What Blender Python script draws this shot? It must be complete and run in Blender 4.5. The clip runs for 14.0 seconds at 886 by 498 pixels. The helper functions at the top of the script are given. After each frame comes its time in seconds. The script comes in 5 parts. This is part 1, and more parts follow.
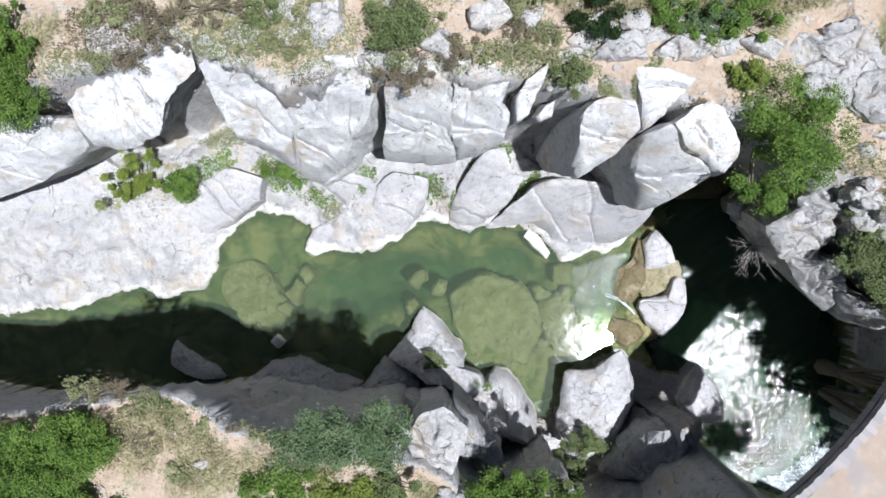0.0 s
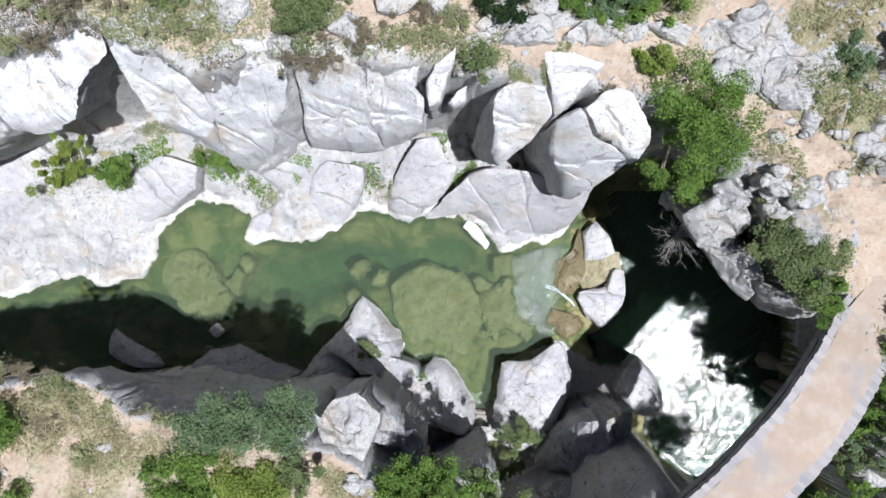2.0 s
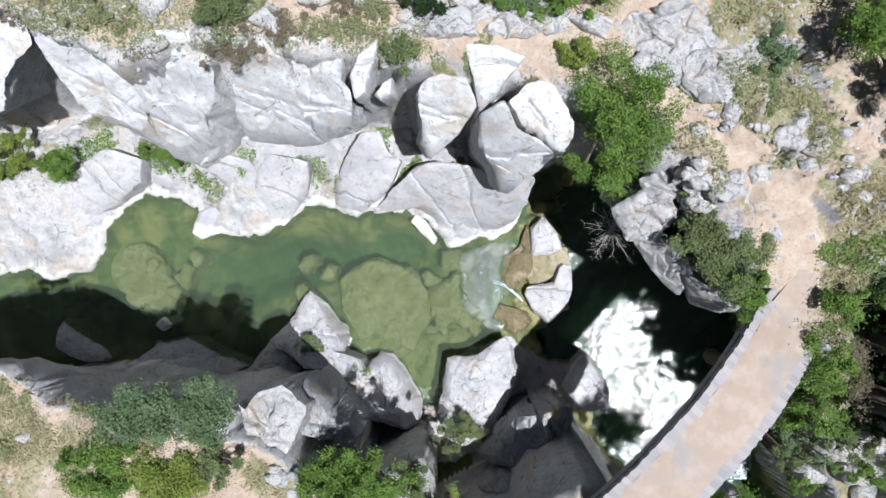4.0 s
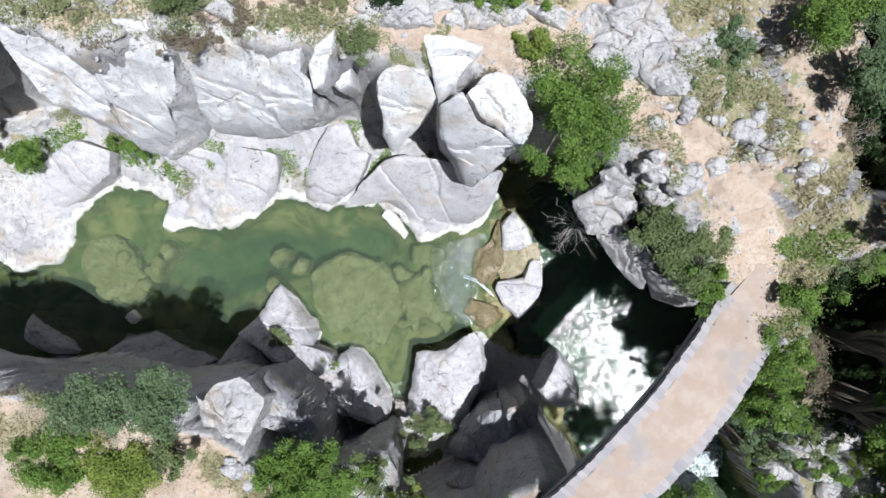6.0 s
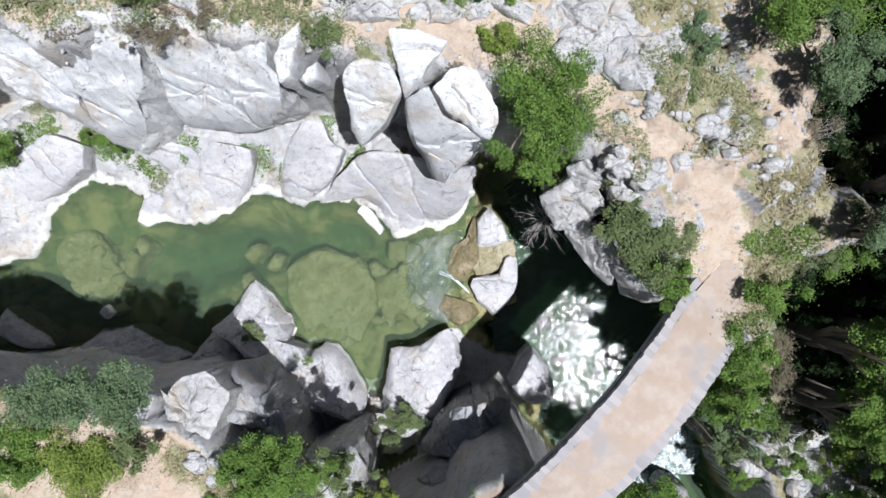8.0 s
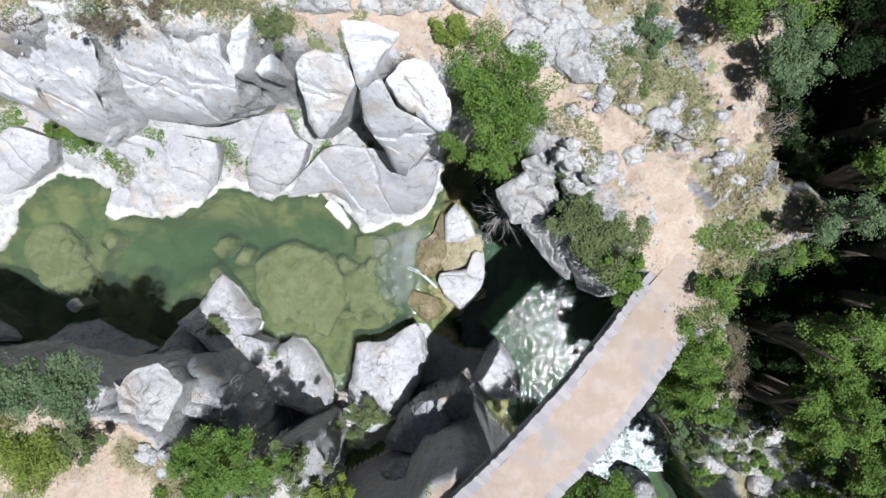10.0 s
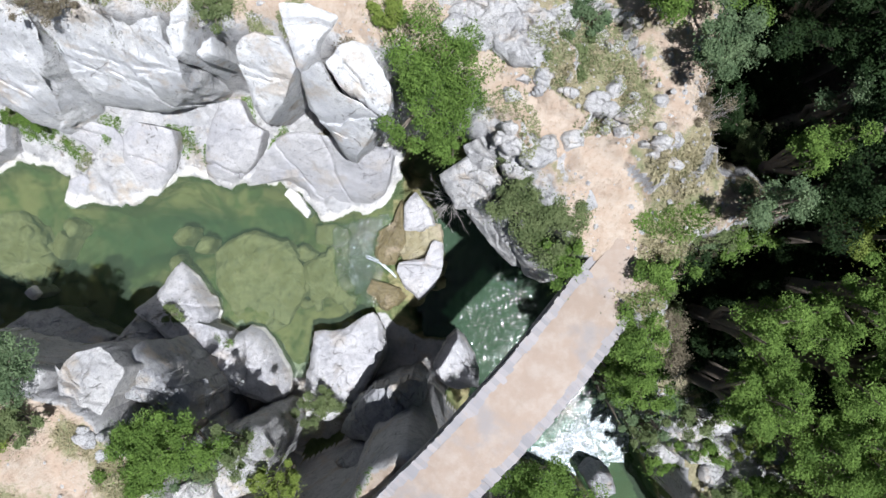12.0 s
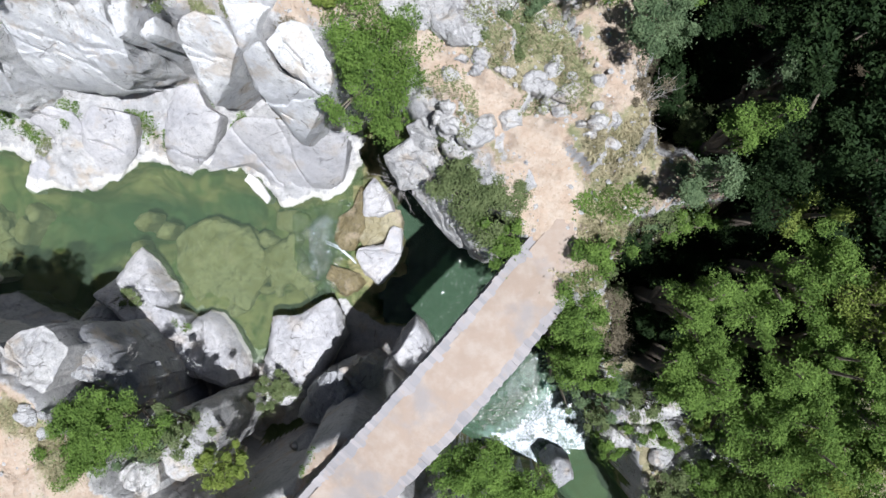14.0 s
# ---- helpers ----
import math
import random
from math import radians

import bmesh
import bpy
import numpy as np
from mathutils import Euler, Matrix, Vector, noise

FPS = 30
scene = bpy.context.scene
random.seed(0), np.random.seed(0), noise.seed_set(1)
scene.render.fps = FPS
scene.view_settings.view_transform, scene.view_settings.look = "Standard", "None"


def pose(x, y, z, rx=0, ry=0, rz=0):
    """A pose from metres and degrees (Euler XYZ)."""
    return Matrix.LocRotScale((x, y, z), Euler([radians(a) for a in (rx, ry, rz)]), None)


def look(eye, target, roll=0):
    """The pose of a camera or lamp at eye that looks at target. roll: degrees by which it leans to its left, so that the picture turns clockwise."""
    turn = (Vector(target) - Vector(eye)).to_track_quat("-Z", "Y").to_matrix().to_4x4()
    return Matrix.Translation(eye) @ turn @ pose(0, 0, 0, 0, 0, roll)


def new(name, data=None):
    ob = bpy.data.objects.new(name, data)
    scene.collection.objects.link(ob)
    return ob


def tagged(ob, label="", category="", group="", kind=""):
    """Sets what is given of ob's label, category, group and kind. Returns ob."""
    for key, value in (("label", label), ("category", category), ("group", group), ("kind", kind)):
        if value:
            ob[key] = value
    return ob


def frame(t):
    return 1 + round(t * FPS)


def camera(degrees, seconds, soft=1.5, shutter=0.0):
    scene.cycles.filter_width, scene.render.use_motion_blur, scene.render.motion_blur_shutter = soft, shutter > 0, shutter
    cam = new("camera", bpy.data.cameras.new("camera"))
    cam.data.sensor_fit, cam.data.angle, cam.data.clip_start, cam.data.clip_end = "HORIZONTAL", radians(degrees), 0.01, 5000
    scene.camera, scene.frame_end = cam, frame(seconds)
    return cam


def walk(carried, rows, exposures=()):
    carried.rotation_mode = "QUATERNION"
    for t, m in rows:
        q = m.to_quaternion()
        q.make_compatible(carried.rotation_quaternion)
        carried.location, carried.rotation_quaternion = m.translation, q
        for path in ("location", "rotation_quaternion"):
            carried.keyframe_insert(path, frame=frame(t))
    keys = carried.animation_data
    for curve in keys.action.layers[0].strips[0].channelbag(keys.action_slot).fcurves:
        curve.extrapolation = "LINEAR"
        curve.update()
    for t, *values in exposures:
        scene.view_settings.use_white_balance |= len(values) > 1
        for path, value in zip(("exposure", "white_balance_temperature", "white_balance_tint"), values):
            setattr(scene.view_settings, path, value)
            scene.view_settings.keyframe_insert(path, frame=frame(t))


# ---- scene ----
cam = camera(62.5, 14.0)
METRES, EYE, TILT, LEAN, TURN = 11.7, 29.5, -90.0, 0.0, 0.0
ROWS = [
    (0.0, 0.0, 0.0, 0.0, -0.01, -0.7, 0.7),
    (0.5, 0.0504, 0.0029, -0.0073, 0.08, -0.69, 0.63),
    (1.0, 0.1092, 0.0056, -0.0173, 0.19, -0.68, 0.52),
    (1.5, 0.1647, 0.0072, -0.0277, 0.27, -0.67, 0.43),
    (2.0, 0.2236, 0.0074, -0.0384, 0.34, -0.63, 0.33),
    (2.5, 0.2748, 0.0074, -0.045, 0.41, -0.58, 0.25),
    (3.0, 0.3254, 0.0077, -0.049, 0.42, -0.6, 0.22),
    (5.5, 0.4835, 0.0159, -0.0732, 0.38, -0.6, -0.21),
    (6.0, 0.5024, 0.0175, -0.0772, 0.33, -0.59, -0.28),
    (6.5, 0.52, 0.0187, -0.0797, 0.29, -0.58, -0.33),
    (7.0, 0.5401, 0.0203, -0.0829, 0.27, -0.59, -0.4),
    (7.5, 0.5595, 0.0212, -0.0856, 0.25, -0.59, -0.48),
    (8.0, 0.5809, 0.0214, -0.0891, 0.21, -0.6, -0.55),
    (10.5, 0.7285, 0.0277, -0.1106, 0.29, -0.62, -0.91),
    (11.0, 0.765, 0.0286, -0.1188, 0.32, -0.63, -0.96),
    (11.5, 0.7993, 0.0299, -0.1277, 0.34, -0.63, -1.03),
    (12.0, 0.8378, 0.0312, -0.1387, 0.38, -0.61, -1.1),
    (12.5, 0.874, 0.0312, -0.1493, 0.4, -0.62, -1.14),
    (13.0, 0.9116, 0.0305, -0.1614, 0.43, -0.63, -1.17),
    (13.5, 0.9444, 0.0283, -0.1721, 0.42, -0.62, -1.24),
    (14.0, 0.98, 0.0259, -0.1834, 0.45, -0.61, -1.28),
]
walk(cam, [(t, pose(0, 0, EYE, TILT, LEAN, TURN) @ pose(METRES * x, METRES * y, METRES * z, 90 + pitch, roll, yaw)) for t, x, y, z, yaw, pitch, roll in ROWS], exposures=[(0.0, 0.64, 5980, 10), (14.0, 0.64, 5980, 10)])

# ---------- world, sun ----------
SUN = Vector((0.22, -0.14, 1.0)).normalized()
world = bpy.data.worlds.new("world")
scene.world = world
world.use_nodes = True
wt = world.node_tree
sky = wt.nodes.new("ShaderNodeTexSky")
sky.sky_type = "NISHITA"
sky.sun_disc = False
sky.sun_elevation = math.asin(SUN.z)
sky.sun_rotation = math.atan2(SUN.x, SUN.y)
wt.nodes["Background"].inputs["Strength"].default_value = 0.02
wt.links.new(sky.outputs["Color"], wt.nodes["Background"].inputs["Color"])
sun_data = bpy.data.lights.new("sun", "SUN")
sun_data.energy = 5.0
sun_data.angle = radians(0.53)
sun_data.color = (1.0, 0.975, 0.95)
sun = new("sun", sun_data)
sun.matrix_world = look(SUN * 60, (0, 0, 0))


# ---------- materials ----------
class Mat:
    """A node material with short ways to add nodes."""

    def __init__(self, name, rough=0.8, spec=0.3):
        self.m = bpy.data.materials.new(name)
        self.m.use_nodes = True
        self.t = self.m.node_tree
        self.b = self.t.nodes["Principled BSDF"]
        self.b.inputs["Roughness"].default_value = rough
        self.b.inputs["Specular IOR Level"].default_value = spec
        self.geo = self.t.nodes.new("ShaderNodeNewGeometry")

    def put(self, socket, v):
        if hasattr(v, "is_output"):
            self.t.links.new(v, socket)
        elif v is not None:
            socket.default_value = v

    def noise(self, scale, detail=4.0, rough=0.55, co=None, distort=0.0):
        n = self.t.nodes.new("ShaderNodeTexNoise")
        self.put(n.inputs["Vector"], co or self.geo.outputs["Position"])
        n.inputs["Scale"].default_value = scale
        n.inputs["Detail"].default_value = detail
        n.inputs["Roughness"].default_value = rough
        n.inputs["Distortion"].default_value = distort
        return n.outputs["Fac"]

    def voronoi(self, scale, feature="DISTANCE_TO_EDGE", co=None):
        n = self.t.nodes.new("ShaderNodeTexVoronoi")
        n.feature = feature
        self.put(n.inputs["Vector"], co or self.geo.outputs["Position"])
        n.inputs["Scale"].default_value = scale
        return n.outputs["Distance"]

    def warped(self, scale, amount):
        n = self.t.nodes.new("ShaderNodeTexNoise")
        self.put(n.inputs["Vector"], self.geo.outputs["Position"])
        n.inputs["Scale"].default_value = scale
        v = self.t.nodes.new("ShaderNodeVectorMath")
        v.operation = "MULTIPLY_ADD"
        self.put(v.inputs[0], n.outputs["Color"])
        v.inputs[1].default_value = (amount, amount, amount)
        self.put(v.inputs[2], self.geo.outputs["Position"])
        return v.outputs[0]

    def ramp(self, fac, lo, hi):
        n = self.t.nodes.new("ShaderNodeMapRange")
        n.interpolation_type = "SMOOTHSTEP"
        self.put(n.inputs["Value"], fac)
        n.inputs["From Min"].default_value = lo
        n.inputs["From Max"].default_value = hi
        return n.outputs["Result"]

    def math(self, op, a, b=0.0):
        n = self.t.nodes.new("ShaderNodeMath")
        n.operation = op
        self.put(n.inputs[0], a)
        self.put(n.inputs[1], b)
        return n.outputs[0]

    def mix(self, fac, a, b, blend="MIX"):
        n = self.t.nodes.new("ShaderNodeMix")
        n.data_type = "RGBA"
        n.blend_type = blend
        self.put(n.inputs["Factor"], fac)
        for sock, v in ((n.inputs[6], a), (n.inputs[7], b)):
            self.put(sock, (*v, 1.0) if isinstance(v, tuple) and len(v) == 3 else v)
        return n.outputs[2]

    def attr(self, name):
        n = self.t.nodes.new("ShaderNodeAttribute")
        n.attribute_name = name
        return n

    def bump(self, height, strength=0.5, distance=0.05, prev=None):
        n = self.t.nodes.new("ShaderNodeBump")
        n.inputs["Strength"].default_value = strength
        n.inputs["Distance"].default_value = distance
        self.put(n.inputs["Height"], height)
        if prev:
            self.put(n.inputs["Normal"], prev)
        return n.outputs["Normal"]

    def done(self, color, normal=None, rough=None):
        self.put(self.b.inputs["Base Color"], (*color, 1.0) if isinstance(color, tuple) else color)
        self.put(self.b.inputs["Normal"], normal)
        self.put(self.b.inputs["Roughness"], rough)
        return self.m


def limestone(m, tone=(0.58, 0.566, 0.553), lichen=0.5, stain=0.6, deposit=0.0, weather=1.0):
    """Pale weathered limestone: grain, pits, grey lichen, few cracks. Returns colour and normal."""
    big = m.noise(0.55, 5)
    mid = m.noise(3.2, 6, 0.65)
    fine = m.noise(26.0, 5, 0.7)
    pits = m.noise(6.5, 6, 0.75, distort=0.8)
    streak = m.noise(1.5, 6, 0.7, co=m.warped(0.6, 1.5), distort=1.2)
    crack = m.voronoi(0.42, co=m.warped(0.8, 1.6))
    col = m.mix(m.ramp(big, 0.38, 0.66), tone, tuple(c * k for c, k in zip(tone, (0.82, 0.83, 0.86))))
    col = m.mix(m.math("MULTIPLY", m.ramp(mid, 0.47, 0.68), 0.85 * weather), col, tuple(c * k for c, k in zip(tone, (0.62, 0.63, 0.67))))
    col = m.mix(m.math("MULTIPLY", m.ramp(streak, 0.53, 0.63), 0.5 * weather), col, tuple(c * 0.55 for c in tone))
    grey = m.math("MULTIPLY", m.ramp(pits, 0.55, 0.68), m.ramp(big, 0.66, 0.40))
    col = m.mix(m.math("MULTIPLY", grey, lichen), col, (0.16, 0.155, 0.14))
    col = m.mix(m.math("MULTIPLY", m.ramp(m.noise(0.9, 6, 0.65), 0.52, 0.66), stain), col, (0.50, 0.41, 0.31))
    gap = m.math("MULTIPLY", m.math("MULTIPLY", m.ramp(crack, 0.016, 0.003), m.ramp(streak, 0.49, 0.60)), 0.65)
    col = m.mix(gap, col, (0.10, 0.09, 0.08))
    col = m.mix(m.math("MULTIPLY", m.ramp(fine, 0.48, 0.66), 0.5 * weather), col, tuple(c * 0.42 for c in tone))
    chip = m.noise(11.0, 5, 0.8, distort=1.0)
    col = m.mix(m.math("MULTIPLY", m.ramp(chip, 0.55, 0.64), 0.6 * weather), col, tuple(c * k for c, k in zip(tone, (0.42, 0.42, 0.44))))
    height = m.t.nodes.new("ShaderNodeSeparateXYZ")
    m.put(height.inputs[0], m.geo.outputs["Position"])
    level = m.math("ADD", height.outputs["Z"], m.math("MULTIPLY", mid, 0.5))
    band = m.math("MULTIPLY", m.ramp(level, 0.62, 0.45), m.ramp(level, 0.18, 0.24))
    col = m.mix(m.math("MULTIPLY", m.math("MULTIPLY", band, m.ramp(big, 0.36, 0.55)), deposit), col, (0.80, 0.775, 0.72))
    nrm = m.bump(mid, 0.4, 0.08)
    nrm = m.bump(streak, 0.5, 0.08, nrm)
    nrm = m.bump(pits, 0.8, 0.08, nrm)
    nrm = m.bump(chip, 0.8, 0.05, nrm)
    nrm = m.bump(fine, 0.45, 0.016, nrm)
    return col, nrm


m = Mat("limestone", 0.88, 0.2)
STONE = m.done(*limestone(m))
m = Mat("white_limestone", 0.88, 0.2)
WHITE_STONE = m.done(*limestone(m, (0.82, 0.815, 0.81), 0.8, 0.6, 0.0, 0.6))
m = Mat("smooth_limestone", 0.85, 0.25)
LEDGE_STONE = m.done(*limestone(m, (0.60, 0.585, 0.592), 0.6, 0.35, 0.85, 0.75))
# grey stone toned down: shade of crags and wall rocks put into it
m = Mat("shade_grey_limestone", 0.9, 0.2)
SHADE_GREY_STONE = m.done(*limestone(m, (0.43, 0.43, 0.44), 0.7))
m = Mat("river_rock", 0.6, 0.35)
c, n = limestone(m, (0.42, 0.375, 0.25), 0.4)
WET_STONE = m.done(m.mix(m.ramp(m.noise(1.2, 5), 0.45, 0.62), c, (0.27, 0.235, 0.135)), n)
m = Mat("mossy_wet_rock", 0.4, 0.5)
c, n = limestone(m, (0.21, 0.17, 0.085), 0.8)
MOSSY = m.done(c, n)

# ground: limestone, sandy soil, dry grass, river bed; the mesh attribute "cover" holds soil, grass, bed
m = Mat("ground", 0.92, 0.15)
c, n = limestone(m, (0.58, 0.568, 0.56), 0.6, deposit=0.85, weather=0.85)
cover = m.attr("cover")
sep = m.t.nodes.new("ShaderNodeSeparateColor")
m.t.links.new(cover.outputs["Color"], sep.inputs[0])
speck = m.noise(9.0, 6, 0.7)
clump = m.noise(2.2, 6, 0.7)
soil = m.mix(m.ramp(clump, 0.35, 0.7), (0.48, 0.37, 0.285), (0.55, 0.47, 0.39))
soil = m.mix(m.math("MULTIPLY", m.ramp(speck, 0.5, 0.72), 0.5), soil, (0.30, 0.22, 0.15))
grass = m.mix(m.ramp(m.noise(30.0, 4, 0.8), 0.35, 0.68), (0.28, 0.25, 0.15), (0.42, 0.37, 0.25))
grass = m.mix(m.ramp(m.noise(1.6, 4), 0.45, 0.65), grass, (0.25, 0.26, 0.14))
bed = m.mix(m.ramp(m.noise(0.5, 5, 0.6, distort=0.8), 0.42, 0.62), (0.13, 0.165, 0.07), (0.33, 0.29, 0.155))
pos = m.t.nodes.new("ShaderNodeSeparateXYZ")
m.put(pos.inputs[0], m.geo.outputs["Position"])
# darker green with depth: light lost in the water, put into the bed colour
bed = m.mix(m.math("MULTIPLY", m.ramp(pos.outputs["Z"], -1.2, -2.3), 0.85), bed, (0.045, 0.10, 0.055))
bed = m.mix(m.math("MULTIPLY", m.ramp(m.noise(0.7, 6, 0.65, distort=1.2), 0.52, 0.64), 0.6), bed, (0.06, 0.085, 0.03))
edge = m.math("ADD", m.math("MULTIPLY", clump, 0.9), m.math("MULTIPLY", speck, 0.5))
col = m.mix(m.ramp(m.math("ADD", sep.outputs["Red"], edge), 1.08, 1.30), c, soil)
col = m.mix(m.ramp(m.math("ADD", sep.outputs["Green"], edge), 1.08, 1.32), col, grass)
col = m.mix(m.ramp(m.math("ADD", sep.outputs["Blue"], m.math("MULTIPLY", clump, 0.4)), 0.6, 0.85), col, bed)
# leaf litter, its dark colour also standing in for shade in the hollow
litter_shade = m.mix(m.ramp(m.noise(24.0, 5, 0.8), 0.4, 0.65), (0.035, 0.03, 0.02), (0.09, 0.07, 0.045))
col = m.mix(m.ramp(m.math("ADD", cover.outputs["Alpha"], m.math("MULTIPLY", clump, 0.5)), 0.6, 0.95), col, litter_shade)
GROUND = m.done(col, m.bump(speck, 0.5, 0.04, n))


def leafy(name, dark, light, gloss=0.68):
    m = Mat(name, gloss, 0.14)
    n = m.t.nodes.new("ShaderNodeNewGeometry")
    mixed = m.math("ADD", m.math("MULTIPLY", n.outputs["Random Per Island"], 0.45), m.math("MULTIPLY", m.ramp(m.noise(2.2, 4, 0.6), 0.3, 0.7), 0.65))
    col = m.mix(mixed, dark, light)
    m.b.inputs["Subsurface Weight"].default_value = 0.0
    tr = m.t.nodes.new("ShaderNodeBsdfTranslucent")
    mx = m.t.nodes.new("ShaderNodeMixShader")
    mx.inputs[0].default_value = 0.38
    m.done(col)
    m.put(tr.inputs["Color"], col)
    out = m.t.nodes["Material Output"]
    m.t.links.new(m.b.outputs[0], mx.inputs[1])
    m.t.links.new(tr.outputs[0], mx.inputs[2])
    m.t.links.new(mx.outputs[0], out.inputs["Surface"])
    return m.m


LEAF_GREEN = leafy("leaf_green", (0.05, 0.098, 0.02), (0.20, 0.31, 0.07))
LEAF_LIME = leafy("leaf_lime", (0.11, 0.165, 0.03), (0.27, 0.33, 0.08))
LEAF_GREY = leafy("leaf_grey_green", (0.06, 0.105, 0.05), (0.21, 0.285, 0.15))
# leaves toned to near black: shade of the woods put into their colour
LEAF_DARK_SHADE = leafy("leaf_dark_shade", (0.012, 0.028, 0.010), (0.036, 0.065, 0.022))
LEAF_OLIVE = leafy("leaf_olive", (0.08, 0.115, 0.045), (0.22, 0.265, 0.12))
LEAF_LOW = leafy("leaf_low_growth", (0.17, 0.195, 0.09), (0.33, 0.345, 0.19))
LEAF_DRY = leafy("leaf_dry", (0.14, 0.12, 0.08), (0.26, 0.225, 0.16))
m = Mat("bark", 0.9, 0.15)
BARK = m.done(m.mix(m.noise(14.0, 5), (0.10, 0.08, 0.06), (0.22, 0.19, 0.16)), m.bump(m.noise(25.0, 5), 0.6, 0.02))
m = Mat("dead_wood", 0.9, 0.15)
DEADWOOD = m.done(m.mix(m.noise(14.0, 5), (0.28, 0.26, 0.25), (0.42, 0.40, 0.38)), m.bump(m.noise(25.0, 5), 0.5, 0.01))
m = Mat("deck_earth", 0.92, 0.15)
sp, cl, br_ = m.noise(28.0, 5, 0.75), m.noise(2.0, 6, 0.65), m.noise(0.7, 4)
col = m.mix(m.ramp(cl, 0.38, 0.68), (0.315, 0.25, 0.203), (0.36, 0.305, 0.262))
col = m.mix(m.ramp(br_, 0.5, 0.68), col, (0.275, 0.25, 0.24))
col = m.mix(m.math("MULTIPLY", m.ramp(sp, 0.52, 0.72), 0.5), col, (0.30, 0.24, 0.18))
DECK = m.done(col, m.bump(sp, 0.5, 0.02, m.bump(cl, 0.5, 0.06)))
m = Mat("bridge_stone", 0.9, 0.2)
rnd = m.t.nodes.new("ShaderNodeObjectInfo").outputs["Random"]
col = m.mix(rnd, (0.235, 0.225, 0.235), (0.29, 0.27, 0.27))
col = m.mix(m.math("MULTIPLY", m.ramp(m.noise(6.0, 6, 0.7), 0.5, 0.72), 0.6), col, (0.24, 0.235, 0.22))
BRIDGE_STONE = m.done(col, m.bump(m.noise(18.0, 5, 0.7), 0.6, 0.02))


m = Mat("worn_edge_stone", 0.9, 0.2)
rnd = m.t.nodes.new("ShaderNodeObjectInfo").outputs["Random"]
col = m.mix(rnd, (0.24, 0.233, 0.243), (0.325, 0.303, 0.303))
col = m.mix(m.math("MULTIPLY", m.ramp(m.noise(5.0, 6, 0.7), 0.5, 0.70), 0.6), col, (0.315, 0.262, 0.222))
EDGE_STONE = m.done(col, m.bump(m.noise(18.0, 5, 0.7), 0.6, 0.02))


def water(name, tint, wave, bumpiness, foam=None, rough=0.03, murk=0.2, body_tone=(0.17, 0.22, 0.18)):
    """Clear water: what lies under it shows, tinted; gloss by Fresnel; foam where the flow breaks, its white also
    painted sun glitter.
    """
    m = Mat(name)
    t = m.t
    n1 = m.noise(wave, 1, 0.4)
    n2 = m.noise(wave * 2.3, 1, 0.4, distort=0.4)
    nrm = m.bump(m.math("ADD", n1, m.math("MULTIPLY", n2, 0.4)), 1.0, bumpiness)
    clear = t.nodes.new("ShaderNodeBsdfTransparent")
    clear.inputs[0].default_value = (*tint, 1)
    body = t.nodes.new("ShaderNodeBsdfDiffuse")
    body.inputs[0].default_value = (*(a * b for a, b in zip(tint, body_tone)), 1)
    mixb = t.nodes.new("ShaderNodeMixShader")
    mixb.inputs[0].default_value = murk
    t.links.new(clear.outputs[0], mixb.inputs[1])
    t.links.new(body.outputs[0], mixb.inputs[2])
    gloss = t.nodes.new("ShaderNodeBsdfGlossy")
    gloss.inputs["Roughness"].default_value = rough
    t.links.new(nrm, gloss.inputs["Normal"])
    fres = t.nodes.new("ShaderNodeFresnel")
    fres.inputs["IOR"].default_value = 1.33
    t.links.new(nrm, fres.inputs["Normal"])
    mx = t.nodes.new("ShaderNodeMixShader")
    t.links.new(fres.outputs[0], mx.inputs[0])
    t.links.new(mixb.outputs[0], mx.inputs[1])
    t.links.new(gloss.outputs[0], mx.inputs[2])
    last = mx.outputs[0]
    if foam:
        white = t.nodes.new("ShaderNodeBsdfDiffuse")
        white.inputs[0].default_value = (0.72, 0.79, 0.85, 1)
        fac = m.ramp(m.math("ADD", m.noise(foam[0], 6, 0.75, distort=0.5), m.math("MULTIPLY", m.noise(foam[0] * 0.2, 2), 0.6)), foam[1], foam[1] + foam[2])
        fm = t.nodes.new("ShaderNodeMixShader")
        t.links.new(fac, fm.inputs[0])
        t.links.new(last, fm.inputs[1])
        t.links.new(white.outputs[0], fm.inputs[2])
        last = fm.outputs[0]
    t.links.new(last, t.nodes["Material Output"].inputs["Surface"])
    return m.m


POOL_WATER = water("pool_water", (0.75, 0.82, 0.66), 1.2, 0.006, rough=0.06, murk=0.25)
LOW_WATER = water("lower_pool_water", (0.46, 0.66, 0.56), 6.0, 0.021, rough=0.065, murk=0.7, body_tone=(0.115, 0.137, 0.10))
RAPID_WATER = water("rapid_water", (0.72, 0.78, 0.62), 9.0, 0.03, foam=(16.0, 1.0, 0.2), rough=0.09)
SPRAY_WATER = water("spray_water", (0.72, 0.78, 0.66), 9.0, 0.05, foam=(11.0, 0.80, 0.6), rough=0.09)
# the white here is foam plus sun glitter painted onto the surface
FOAM_GLITTER_WATER = water("foam_glitter_water", (0.45, 0.6, 0.5), 7.0, 0.03, foam=(14.0, 0.58, 0.6), rough=0.10)
m = Mat("white_water", 0.4, 0.4)
WHITE_WATER = m.done(m.mix(m.ramp(m.noise(9.0, 5, 0.7), 0.35, 0.7), (0.62, 0.67, 0.70), (0.32, 0.37, 0.38)), m.bump(m.noise(14.0, 4), 0.7, 0.04))


